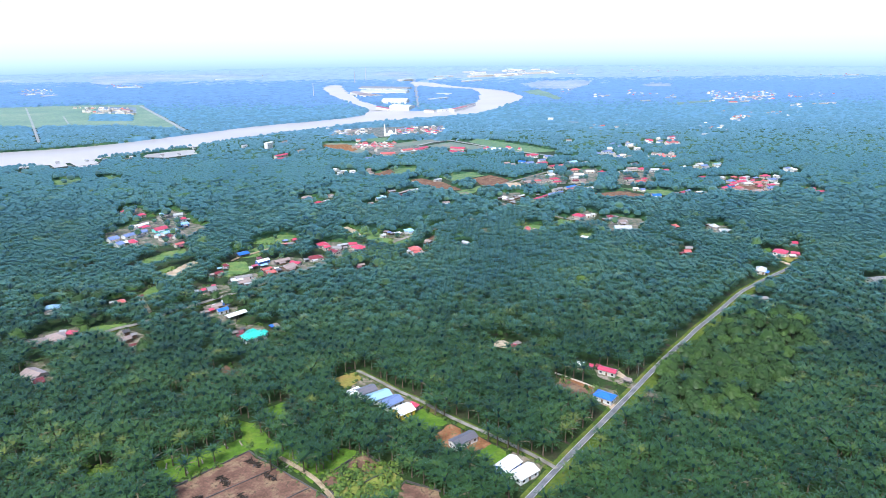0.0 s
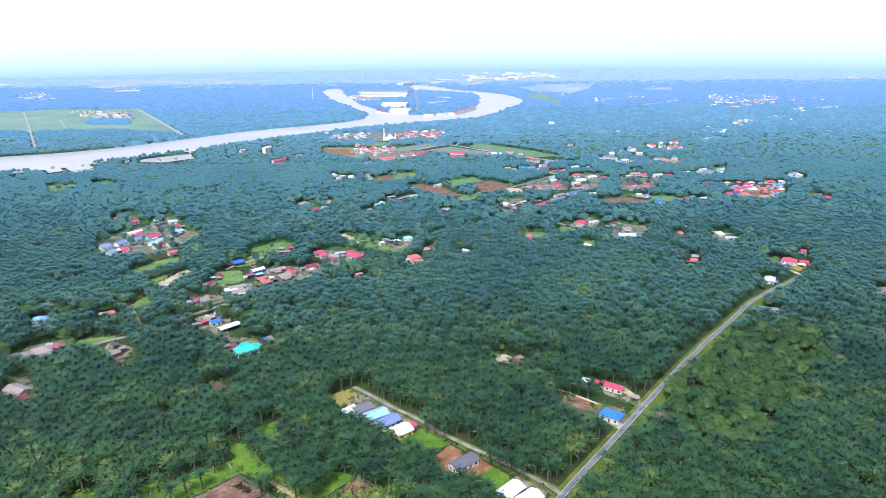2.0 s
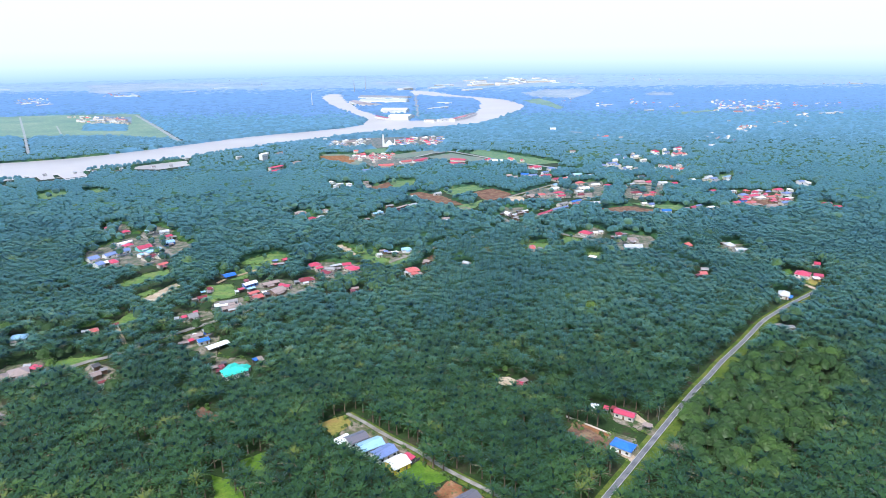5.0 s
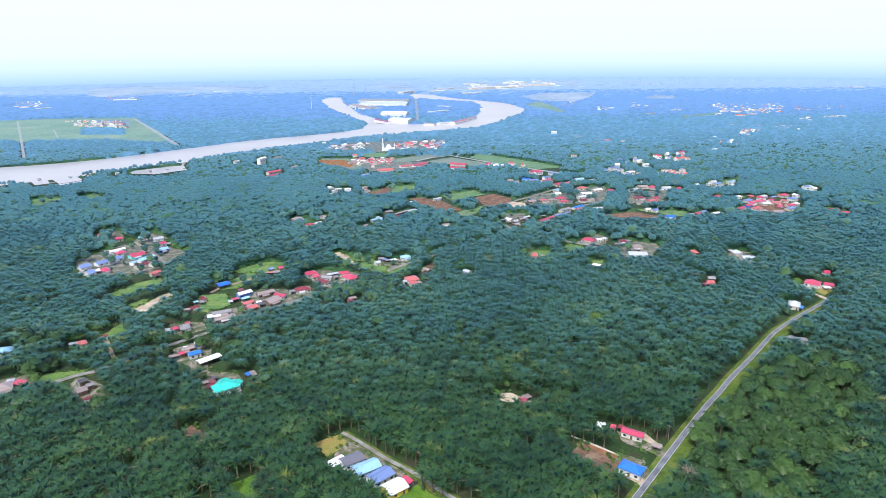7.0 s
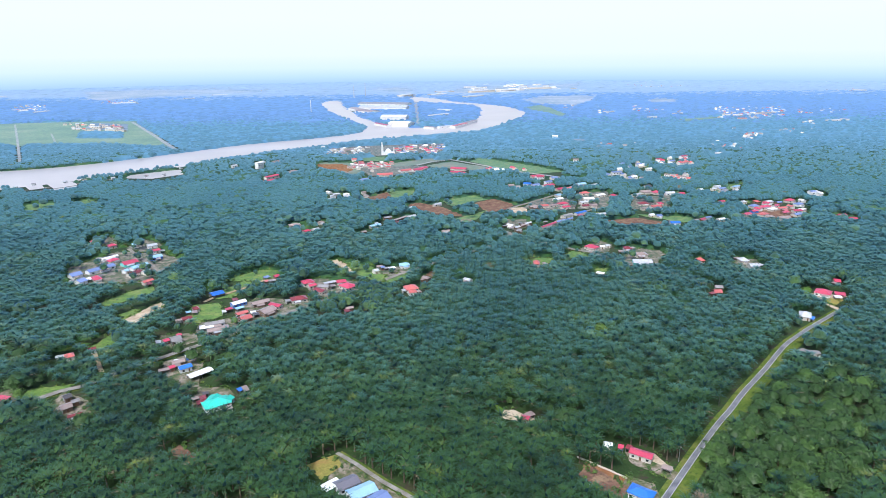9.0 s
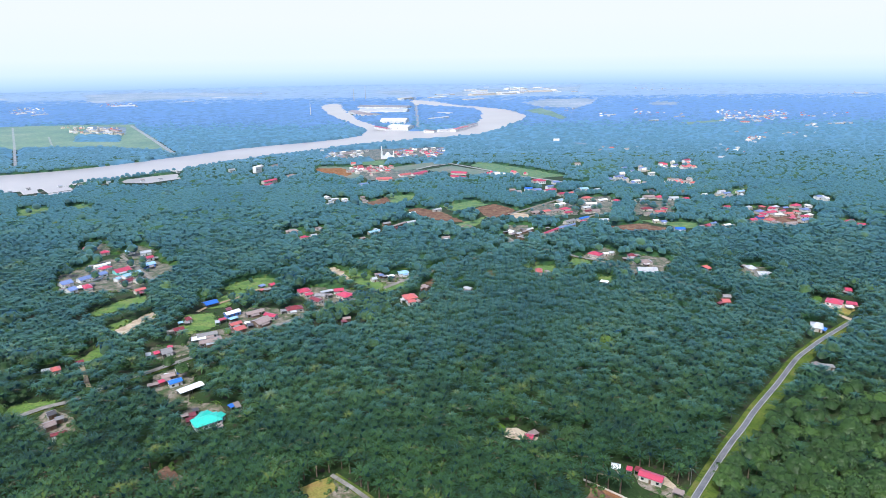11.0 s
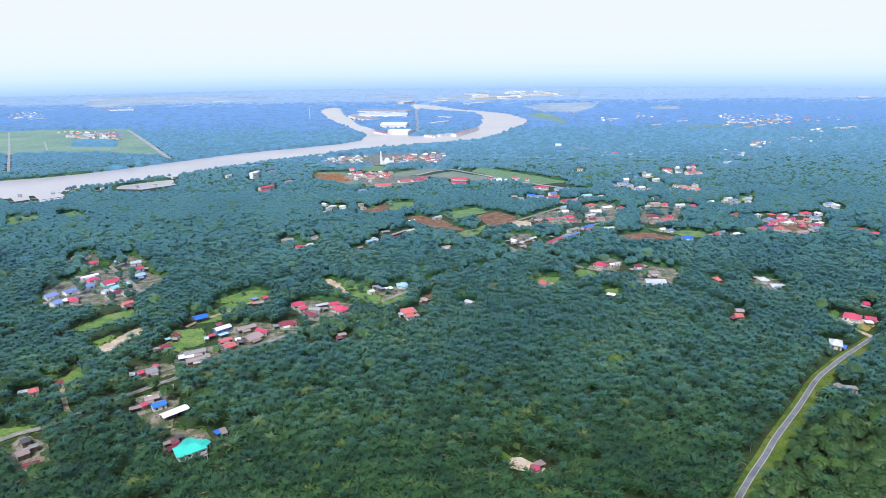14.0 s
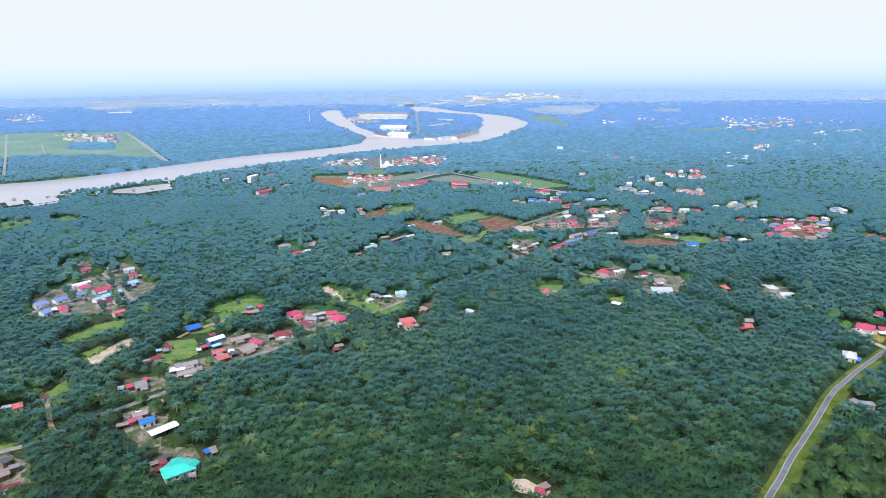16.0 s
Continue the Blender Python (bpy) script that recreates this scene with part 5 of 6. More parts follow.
def fallen_log(x, y, angle, length):
    v, q = stem(0.36, 0.28, length, 8)
    m = np.array(Matrix.Rotation(radians(angle), 3, "Z") @ Matrix.Rotation(radians(90), 3, "Y"))
    v = v @ m.T
    log = new("fallen_log", mesh_of("fallen_log", v, q, MAT["dead_trunk"]))
    log.location = (x, y, 0.33)
    tagged(log, "pale fallen palm trunk lying on the grass", "log", "fallen trunks")


for x, y, a, d in ((-109, 241, 120, 4), (-124, 237, 110, 5), (-113, 234, 125, 4.5), (-101, 252, 130, 5), (-95, 254, 125, 5), (-71, 238, 60, 4), (-66, 241, 140, 4)):
    fallen_log(x, y, a, d)


def utility_pole(x, y, angle, tall=8.5):
    pole = new("utility_pole")
    pole.location, pole.rotation_euler = (x, y, 0), (0, 0, radians(angle))
    v, q = stem(0.11, 0.07, tall, 8)
    shaft = new("shaft", mesh_of("shaft", v, q, MAT["post"]))
    shaft.parent = pole
    bm = bmesh.new()
    box_into(bm, -0.9, 0.9, -0.06, 0.06, tall - 0.6, tall - 0.48)
    part("cross_arm", bm, MAT["post"], pole)
    for s in (-0.7, 0.0, 0.7):
        bm = bmesh.new()
        bmesh.ops.create_cone(bm, cap_ends=True, segments=8, radius1=0.07, radius2=0.05, depth=0.25, matrix=Matrix.Translation((s, 0, tall - 0.35)))
        part("insulator", bm, MAT["trim"], pole)
    tagged(pole, "grey utility pole beside the road", "utility pole", "roadside poles")


for x, y, a in ((51.5, 232, 40), (0.5, 281.5, 40), (109, 316, -40), (148, 365, -40)):
    utility_pole(x, y, a)


# settlements scattered through the far woods: small gabled houses


def far_settlement(a, b, c, d, count, r, roofs=(1, 2, 2, 3, 4, 4)):
    bm = bmesh.new()
    spots = []
    for i in range(count * 3):
        u, w = r.random(), r.random()
        x = (a[0] * (1 - u) + b[0] * u) * (1 - w) + (d[0] * (1 - u) + c[0] * u) * w
        y = (a[1] * (1 - u) + b[1] * u) * (1 - w) + (d[1] * (1 - u) + c[1] * u) * w
        if len(spots) == count or any(math.dist((x, y), p) < 9 for p in spots):
            continue
        spots.append((x, y))
        turn = Matrix.Translation((x, y, 0)) @ Matrix.Rotation(r.choice((0.3, 1.87)) + r.uniform(-0.2, 0.2), 4, "Z")
        open_ground = any(len(area) < 12 and inside(np.array([x]), np.array([y]), area)[0] for area in CLEAR_AREAS)
        long, deep_, tall = r.uniform(2.8, 5.0), r.uniform(2.2, 3.4), r.uniform(2.8, 3.6) if open_ground else r.uniform(5.8, 7.0)
        eave = [bm.verts.new(turn @ Vector(p)) for p in ((-long, -deep_, tall), (long, -deep_, tall), (long, deep_, tall), (-long, deep_, tall))]
        foot = [bm.verts.new(turn @ Vector(p)) for p in ((-long, -deep_, 0), (long, -deep_, 0), (long, deep_, 0), (-long, deep_, 0))]
        top = [bm.verts.new(turn @ Vector(p)) for p in ((-long, 0, tall + 2.2), (long, 0, tall + 2.2))]
        wall = [bm.faces.new((foot[k], foot[(k + 1) % 4], eave[(k + 1) % 4], eave[k])) for k in range(4)]
        wall += [bm.faces.new((eave[1], eave[2], top[1])), bm.faces.new((eave[3], eave[0], top[0]))]
        kind = r.choice(roofs)
        for f in (bm.faces.new((eave[0], eave[1], top[1], top[0])), bm.faces.new((eave[2], eave[3], top[0], top[1]))):
            f.material_index = kind
    ob = part("far_settlement", bm, MAT["wall_cream"], None)
    for key in ("roof_white", "roof_zinc", "roof_salmon", "roof_grey", "roof_crimson", "roof_slate", "roof_rust"):
        ob.data.materials.append(MAT[key])
    tagged(ob, "pale and red roofs of a distant settlement among trees", "settlement", "settlements in the distance", kind="stuff")


far_rng = random.Random(5)
for row in (
    ((600, 2089), (742, 2073), (802, 2237), (649, 2255), 14),
    ((804, 1938), (986, 1920), (1134, 2198), (926, 2223), 70),
    ((1072, 2019), (1221, 2003), (1317, 2155), (1157, 2173), 16),
    ((933, 1714), (956, 1712), (1019, 1820), (995, 1822), 5),
    ((664, 1465), (699, 1462), (733, 1529), (696, 1532), 18),
    ((394, 2194), (430, 2190), (477, 2426), (438, 2431), 8),
    ((476, 2044), (509, 2040), (585, 2335), (548, 2340), 8),
    ((642, 2233), (678, 2229), (730, 2394), (692, 2399), 5),
    ((1174, 4146), (1368, 4102), (1688, 5044), (1452, 5112), 10),
    ((2121, 3930), (2508, 3842), (2983, 4558), (2534, 4684), 12),
    ((-1418, 3696), (-927, 3610), (-1236, 4790), (-1906, 4946), 6),
    ((525, 1299), (576, 1296), (630, 1412), (574, 1416), 5),
    ((-1779, 2735), (-1617, 2715), (-1408, 2373), (-1548, 2389), 60),
    ((-1577, 3050), (-1384, 3023), (-1247, 2730), (-1419, 2752), 60),
    ((-1106, 1944), (-936, 1929), (-848, 1753), (-970, 1763), 40),
    ((1120, 4050), (1500, 3980), (1420, 3690), (1100, 3800), 30),
    ((1880, 3330), (2060, 3330), (2010, 3150), (1900, 3150), 12),
    ((700, 1640), (900, 1620), (860, 1500), (690, 1520), 10),
    ((880, 2330), (1180, 2280), (1060, 2060), (880, 2110), 36),
    ((300, 1420), (420, 1400), (400, 1310), (300, 1320), 8),
):
    far_settlement(*row, far_rng)

# more homes of the kampung between the ones that stand out
for a, b, c, d, count, colours in (
    ((235, 973), (292, 970), (346, 1138), (278, 1142), 12, ("white", "zinc", "slate", "grey")),
    ((356, 1101), (409, 1098), (445, 1190), (388, 1194), 11, ("crimson", "white", "salmon", "zinc")),
    ((323, 981), (362, 979), (378, 1020), (338, 1022), 7, ("rust", "salmon", "grey")),
    ((364, 903), (399, 901), (417, 939), (380, 940), 4, ("zinc", "slate")),
    ((358, 771), (414, 769), (464, 854), (402, 857), 10, ("crimson", "slate", "white", "salmon")),
    ((70, 1062), (138, 1058), (143, 1097), (72, 1100), 10, ("crimson", "white", "salmon")),
    ((-156, 876), (-93, 873), (-99, 925), (-166, 928), 8, ("zinc", "white", "rust")),
    ((-232, 1268), (-148, 1263), (-160, 1357), (-250, 1363), 14, ("slate", "white", "grey", "zinc")),
    ((-96, 1260), (-14, 1255), (-16, 1388), (-107, 1394), 14, ("crimson", "salmon", "white")),
    ((-142, 1077), (-108, 1075), (-120, 1193), (-159, 1195), 8, ("salmon", "white", "rust")),
):
    if c[1] > 1000:
        far_settlement(a, b, c, d, count, far_rng, [("white", "zinc", "salmon", "grey", "crimson", "slate", "rust").index(k) + 1 for k in colours])
        continue
    for i in range(count * 4):
        u, w = far_rng.random(), far_rng.random()
        x = (a[0] * (1 - u) + b[0] * u) * (1 - w) + (d[0] * (1 - u) + c[0] * u) * w
        y = (a[1] * (1 - u) + b[1] * u) * (1 - w) + (d[1] * (1 - u) + c[1] * u) * w
        if count and all(math.dist((x, y), p[:2]) > 5.5 + p[2] for p in CLEAR_SPOTS) and not any(near_line(np.array([x]), np.array([y]), line, reach + 4)[0] for line, reach in CLEAR_LINES):
            house(x, y, far_rng.choice((25, 115)) + far_rng.uniform(-12, 12), far_rng.uniform(7, 11), far_rng.uniform(5, 7), far_rng.choice(("gable", "gable", "hip")), far_rng.choice(colours), far_rng.choice(("cream", "wood", "cream", "white")))
            count -= 1

# lean-to shelters and stores beside the village houses
for hx, hy, size in list(CLEAR_SPOTS):
    if not 330 < hy < 780 or far_rng.random() < 0.6:
        continue
    for i in range(6):
        a = far_rng.uniform(0, 6.28)
        x, y = hx + (size + 2.2) * math.cos(a), hy + (size + 2.2) * math.sin(a)
        if all(math.dist((x, y), p[:2]) > p[2] * 0.75 + 2.0 for p in CLEAR_SPOTS) and not any(near_line(np.array([x]), np.array([y]), line, reach + 2)[0] for line, reach in CLEAR_LINES):
            house(x, y, far_rng.choice((25, 115, -60)), far_rng.uniform(4, 6.5), far_rng.uniform(3, 4.5), "flat", far_rng.choice(("zinc", "rust", "grey", "rust", "dark", "maroon")), far_rng.choice(("wood", "cream")), far_rng.uniform(2.3, 2.8))
            break

# ---------------------------------------------------------------- palms and trees
rng = np.random.default_rng(7)
# painted haze grows with distance: the leaves' normals lean to the sky, raising sheen
HAZE_LEAN = ((0.24, 0.4, 0.44), (0.05, 0.2, 0.8), 280.0, 620.0)


def dome_of(v, below=2.6):
    """The way out of a crown whose middle lies that far below its base."""
    n = np.asarray(v) + np.array([0, 0, below])
    return n / (np.linalg.norm(n, axis=1)[:, None] + 1e-9)


def frond(length, turn, lift, droop, segments, wide, gap, vee):
    """One feathered frond: leaflet groups on both sides of an arching rib."""
    verts, quads = [], []
    pos, step, e = np.array([0.0, 0.0, 0.0]), length / segments, lift
    rib = [pos]
    for k in range(segments):
        pos = pos + step * np.array([math.cos(e), 0, math.sin(e)])
        rib.append(pos)
        e -= droop * (0.5 + k / segments)
    for k in range(segments):
        s = (k + 0.6) / segments
        w = wide * (0.35 + 1.5 * s * (1.0 - s) * 1.7) * (1.0 if k < segments - 1 else 0.55)
        p, q = rib[k], rib[k + 1]
        along = q - p
        for side in (1, -1):
            out = np.array([0, side * w, -vee * w])
            tip = along * 0.55
            base = len(verts)
            verts += [p, p + along * (1.0 - gap * 0.3), p + along * (1.0 - gap) + out + tip, p + along * gap * 0.5 + out + tip]
            quads.append((base, base + 1, base + 2, base + 3)[::side])
    v = np.array(verts)
    c, s = math.cos(turn), math.sin(turn)
    v = np.stack([v[:, 0] * c - v[:, 1] * s, v[:, 0] * s + v[:, 1] * c, v[:, 2]], 1)
    return v, np.array(quads)


def join(pieces):
    vs, qs, n = [], [], 0
    for v, q in pieces:
        vs.append(v)
        qs.append(q + n)
        n += len(v)
    return np.concatenate(vs), np.concatenate(qs)


def palm_crown(r, fronds, segments, wide, gap, vee=0.45):
    """A fountain of fronds: young ones stand up and are lighter, old ones arch over and hang; the fall in tint also
    paints crown shading.
    """
    pieces, shade = [], []
    for i in range(fronds):
        u = i / fronds
        lift = radians(84 - 82 * u ** 0.85 + r.uniform(-7, 7))
        length = r.uniform(4.7, 5.6) * (0.7 + 0.3 * min(1, u * 3))
        v, q = frond(length, i * 2.39996 + r.uniform(-0.25, 0.25), lift, radians(r.uniform(62, 96)) / segments, segments, wide * r.uniform(0.8, 1.2), gap, vee)
        v[:, :2] += 0.22 * np.array([math.cos(i * 2.4), math.sin(i * 2.4)])
        pieces.append((v, q))
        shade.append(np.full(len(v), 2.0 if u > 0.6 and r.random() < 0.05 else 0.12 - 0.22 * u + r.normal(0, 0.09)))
    v, q = join(pieces)
    return v, q, dome_of(v), np.concatenate(shade)


def blade_crown(r, fronds):
    """A fountain of slim arching fronds, each a folded blade in two lengths."""
    v, q, shade = [], [], []
    for i in range(fronds):
        u = i / fronds
        turn, lift = i * 2.39996 + r.uniform(-0.25, 0.25), radians(80 - 76 * u ** 0.85 + r.uniform(-8, 8))
        length = r.uniform(4.7, 5.8) * (0.72 + 0.28 * min(1, u * 3))
        c, s = math.cos(turn), math.sin(turn)
        # tone falls from upright to hanging fronds, which also paints shading into the crown
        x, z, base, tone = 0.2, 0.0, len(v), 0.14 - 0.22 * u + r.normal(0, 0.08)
        for k, (wide, fall) in enumerate(((0.22, 0.0), (0.46, 1.0), (0.12, 0.75))):
            if k:
                x += length * 0.5 * math.cos(lift)
                z += length * 0.5 * math.sin(lift)
                lift -= fall
            roll = r.uniform(-0.18, 0.18)
            for side in (1, -1):
                v.append((x * c - side * wide * s, x * s + side * wide * c, z + side * roll))
                shade.append(tone)
            if k:
                a = base + 2 * k
                q.append((a - 2, a - 1, a + 1, a))
    return np.array(v), np.array(q), dome_of(v), np.array(shade)


def star_crown(r, points):
    """A crown seen from far: arching fronds run together into a ragged dome."""
    v, q, shade = [], [], []
    for k, (rad, z) in enumerate(((0.3, 2.5), (2.3, 2.0), (4.3, -1.6))):
        for i in range(points):
            a = 2 * math.pi * (i + r.uniform(-0.25, 0.25)) / points
            g = rad * ((1.0 if i % 2 else 0.72) if k == 2 else 1.0) * r.uniform(0.85, 1.15)
            v.append((g * math.cos(a), g * math.sin(a), z + (0.0 if i % 2 else -1.1) * (k > 0) + r.uniform(-0.35, 0.35)))
            # tint drops from crown top to rim, painting shade between crowns
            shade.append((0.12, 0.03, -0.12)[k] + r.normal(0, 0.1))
            if k:
                j = (i + 1) % points
                q.append(((k - 1) * points + i, k * points + i, k * points + j, (k - 1) * points + j))
    return np.array(v), np.array(q), dome_of(v), np.array(shade)


def leaf_cloud(r, count, blobs, size):
    """Leaves on the outside of several uneven lobes."""
    at, out, tone = [], [], []
    for cx, cy, cz, rad in blobs:
        k = int(count * rad * rad / sum(b[3] ** 2 for b in blobs)) + 1
        d = r.normal(size=(k, 3))
        d[:, 2] = np.where(d[:, 2] < -0.3, -d[:, 2], d[:, 2])
        d /= np.linalg.norm(d, axis=1)[:, None]
        at.append(np.array([cx, cy, cz]) + d * rad * r.uniform(0.88, 1.04, (k, 1)))
        out.append(d)
        tone.append(np.full(k, r.normal(0, 0.07)))
    at, out, tone = np.concatenate(at), np.concatenate(out), np.concatenate(tone)
    k = len(at)
    n = out + r.normal(size=(k, 3)) * 0.2
    n /= np.linalg.norm(n, axis=1)[:, None]
    u = np.cross(n, r.normal(size=(k, 3)))
    u /= np.linalg.norm(u, axis=1)[:, None]
    w = np.cross(n, u)
    s = size * r.uniform(0.6, 1.3, (k, 1))
    v = np.stack([at - u * s, at - w * s * 0.65, at + u * s, at + w * s * 0.65], 1).reshape(-1, 3)
    return v, np.arange(4 * k).reshape(k, 4), np.repeat(out, 4, 0), np.repeat(tone + r.normal(0, 0.06, k), 4)


def crown_core(r, spread, tall, points):
    """The closed, lumpy body of a tree's crown."""
    v, q = [], []
    for k, (rad, high) in enumerate(((0.06, 0.98), (0.5, 0.92), (0.86, 0.74), (0.9, 0.54), (0.5, 0.4))):
        for i in range(points):
            a = 2 * math.pi * (i + 0.5 * (k % 2) + r.uniform(-0.25, 0.25)) / points
            g = spread * rad * r.uniform(0.8, 1.12)
            v.append((g * math.cos(a), g * math.sin(a), tall * (high + r.uniform(-0.05, 0.05))))
            if k:
                j = (i + 1) % points
                q.append(((k - 1) * points + i, k * points + i, k * points + j, (k - 1) * points + j))
    v = np.array(v)
    return v, np.array(q), dome_of(v, -0.5 * tall), r.normal(0, 0.06, len(v))


def broad_crown(r, spread, tall, leaves, size):
    blobs = [(0, 0, tall * 0.74, spread * 0.62)]
    for i in range(10):
        a = i * 2.4 + r.uniform(-0.4, 0.4)
        d = spread * r.uniform(0.4, 0.75)
        blobs.append((d * math.cos(a), d * math.sin(a), tall * r.uniform(0.45, 0.86), spread * r.uniform(0.24, 0.4)))
    leaf, body = leaf_cloud(r, leaves, blobs, size), crown_core(r, spread * 0.78, tall * 0.93, 9)
    v, q = join([body[:2], leaf[:2]])
    # the core gets a darker tint, shade painted behind the leaves
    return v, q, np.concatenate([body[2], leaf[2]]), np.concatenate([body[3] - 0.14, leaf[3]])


def planted(name, templates, xs, ys, zs, size, tints, mat, lean=(0.26, 0.42, 0.42)):
    """Many plants in one mesh: a template each, turned and scaled."""
    kind = rng.integers(0, len(templates), len(xs))
    turn = rng.uniform(0, 2 * math.pi, len(xs))
    vs, qs, ds, ts, n = [], [], [], [], 0
    for k, (v, q, out, shade) in enumerate(templates):
        pick = np.where(kind == k)[0]
        if not len(pick):
            continue
        c, s = np.cos(turn[pick])[:, None], np.sin(turn[pick])[:, None]
        g = size[pick][:, None]
        w = np.stack([(v[:, 0] * c - v[:, 1] * s) * g + xs[pick][:, None], (v[:, 0] * s + v[:, 1] * c) * g + ys[pick][:, None], v[:, 2] * g + zs[pick][:, None]], 2)
        vs.append(w.reshape(-1, 3))
        ds.append(np.stack([out[:, 0] * c - out[:, 1] * s, out[:, 0] * s + out[:, 1] * c, out[:, 2] + 0 * c], 2).reshape(-1, 3))
        qs.append((q[None] + (np.arange(len(pick)) * len(v))[:, None, None]).reshape(-1, q.shape[1]) + n)
        n += len(pick) * len(v)
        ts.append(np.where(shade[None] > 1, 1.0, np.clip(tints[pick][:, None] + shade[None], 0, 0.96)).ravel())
    return mesh_of(name, np.concatenate(vs), np.concatenate(qs), mat, np.concatenate(ts), np.concatenate(ds), lean)


# ground kept free, on a two-metre grid
GX0, GY0, GS = -1500.0, 150.0, 2.0
gx, gy = np.meshgrid(GX0 + GS * (np.arange(1500) + 0.5), GY0 + GS * (np.arange(900) + 0.5))
taken = np.zeros(gx.shape, bool)


def mark(test, x0, x1, y0, y1):
    i0, i1 = max(0, int((x0 - GX0) / GS)), min(gx.shape[1], int((x1 - GX0) / GS) + 2)
    j0, j1 = max(0, int((y0 - GY0) / GS)), min(gx.shape[0], int((y1 - GY0) / GS) + 2)
    if i1 > i0 and j1 > j0:
        taken[j0:j1, i0:i1] |= test(gx[j0:j1, i0:i1], gy[j0:j1, i0:i1])


for area in CLEAR_AREAS:
    # openings are stretched towards the camera to fit its view past nearer palms
    mid = Vector((sum(p[0] for p in area) / len(area), sum(p[1] for p in area) / len(area)))
    run = (0.019 if area in HOUSE_AREAS else 0.027) * mid.length if 215 < mid.y < 1250 and len(area) < 12 else 0.0
    for k in range(5 if run else 1):
        ox, oy = -mid.normalized() * run * k / 4
        moved = [(p[0] + ox, p[1] + oy) for p in area]
        px, py = [p[0] for p in moved], [p[1] for p in moved]
        mark(lambda a, b: inside(a, b, moved), min(px), max(px), min(py), max(py))
for line, reach in CLEAR_LINES:
    for p, q in zip(line, line[1:]):
        mark(lambda a, b: near_line(a, b, [p, q], reach), min(p[0], q[0]) - reach, max(p[0], q[0]) + reach, min(p[1], q[1]) - reach, max(p[1], q[1]) + reach)


wider = taken.copy()
for dj, di in ((0, 1), (0, -1), (1, 0), (-1, 0)):
    wider |= np.roll(taken, (dj, di), (0, 1))
taken = np.where(gy > 620, wider, taken)


def free(xs, ys):
    i = np.clip(((xs - GX0) / GS).astype(int), 0, gx.shape[1] - 1)
    j = np.clip(((ys - GY0) / GS).astype(int), 0, gx.shape[0] - 1)
    return ~taken[j, i]


inner = taken.copy()
for k in range(4):
    for dj, di in ((0, 1), (0, -1), (1, 0), (-1, 0)):
        inner |= np.roll(inner, (dj, di), (0, 1))


def deep(xs, ys):
    """Well inside the planting."""
    i = np.clip(((xs - GX0) / GS).astype(int), 0, gx.shape[1] - 1)
    j = np.clip(((ys - GY0) / GS).astype(int), 0, gx.shape[0] - 1)
    return ~inner[j, i]


def rows_of_palms(y0, y1, spacing, turn):
    """Triangular planting between two distances, over the seen fan of land."""
    reach = 0.72 * y1 + 90
    k = int(reach * 1.5 / spacing) + 60
    i, j = np.meshgrid(np.arange(-k, k), np.arange(-k, k))
    u = (i + 0.5 * (j % 2)) * spacing
    v = j * spacing * 0.866
    c, s = math.cos(turn), math.sin(turn)
    mid = (y0 + y1) / 2
    x = (u * c - v * s).ravel()
    y = (u * s + v * c).ravel() + mid
    x += rng.normal(0, spacing * 0.08, x.shape)
    y += rng.normal(0, spacing * 0.08, y.shape)
    keep = (y > y0) & (y <= y1) & (np.abs(x) < 0.72 * y + 70)
    x, y = x[keep], y[keep]
    keep = free(x, y)
    return x[keep], y[keep]


def patchiness(xs, ys, size, seed):
    return np.array([noise.noise((a / size, b / size, seed)) for a, b in zip(xs, ys)])


def village_near(xs, ys):
    d = np.full(len(xs), 1e9)
    for hx, hy, _ in CLEAR_SPOTS:
        d = np.minimum(d, np.hypot(xs - hx, ys - hy))
    return d


# where broad-leaved growth takes over from the palms
WOODS = [
    [(130, 330), (152, 350), (172, 369), (204, 386), (231, 394), (240, 379), (228, 350), (202, 320), (178, 292), (156, 275), (140, 263), (122, 266), (106, 288)],
    [(-106, 520), (-60, 550), (-30, 520), (-50, 483), (-92, 494)],
]

near_crowns = [palm_crown(rng, 27, 3, 0.52, 0.32) for _ in range(6)]
mid_crowns = [blade_crown(rng, 27) for _ in range(6)]
far_crowns = [star_crown(rng, 8) for _ in range(8)]
tree_crowns = [broad_crown(rng, 4.6, 9.0, 480, 0.34) for _ in range(5)]
wood_crowns = [broad_crown(rng, 4.6, 9.0, 230, 0.42) for _ in range(6)]
small_crowns = [broad_crown(rng, 4.4, 9.0, 44, 0.8) for _ in range(5)]
far_tree_crowns = [crown_core(rng, 4.4, 9.0, 7) for _ in range(8)]
PALM_TALL = 7.0
trunk_mesh = stem(0.34, 0.27, PALM_TALL + 0.2)
trunk_template = trunk_mesh + (dome_of(trunk_mesh[0] * np.array([1, 1, 0]), 0.02), np.zeros(len(trunk_mesh[0])))


def wooded(xs, ys):
    hit = np.zeros(len(xs), bool)
    for area in WOODS:
        hit |= inside(xs, ys, area)
    return hit


# near, middle and far palms; each kind takes over little by little, farther ones with bluer sheen as painted haze
x, y = rows_of_palms(185, 1460, 6.0, 0.42)
in_wood = wooded(x, y) & (rng.random(len(x)) < 0.86) | (patchiness(x, y, 40, 17.0) > 0.4) & (rng.random(len(x)) < 0.3) & (y > 420)
by_house = village_near(x, y) < 24
leafy = (in_wood | (by_house & (y > 335) & (rng.random(len(x)) < 0.16))) & (y < 950)
drop = (rng.random(len(x)) < 0.02) | (patchiness(x, y, 38, 2.0) > 0.74)
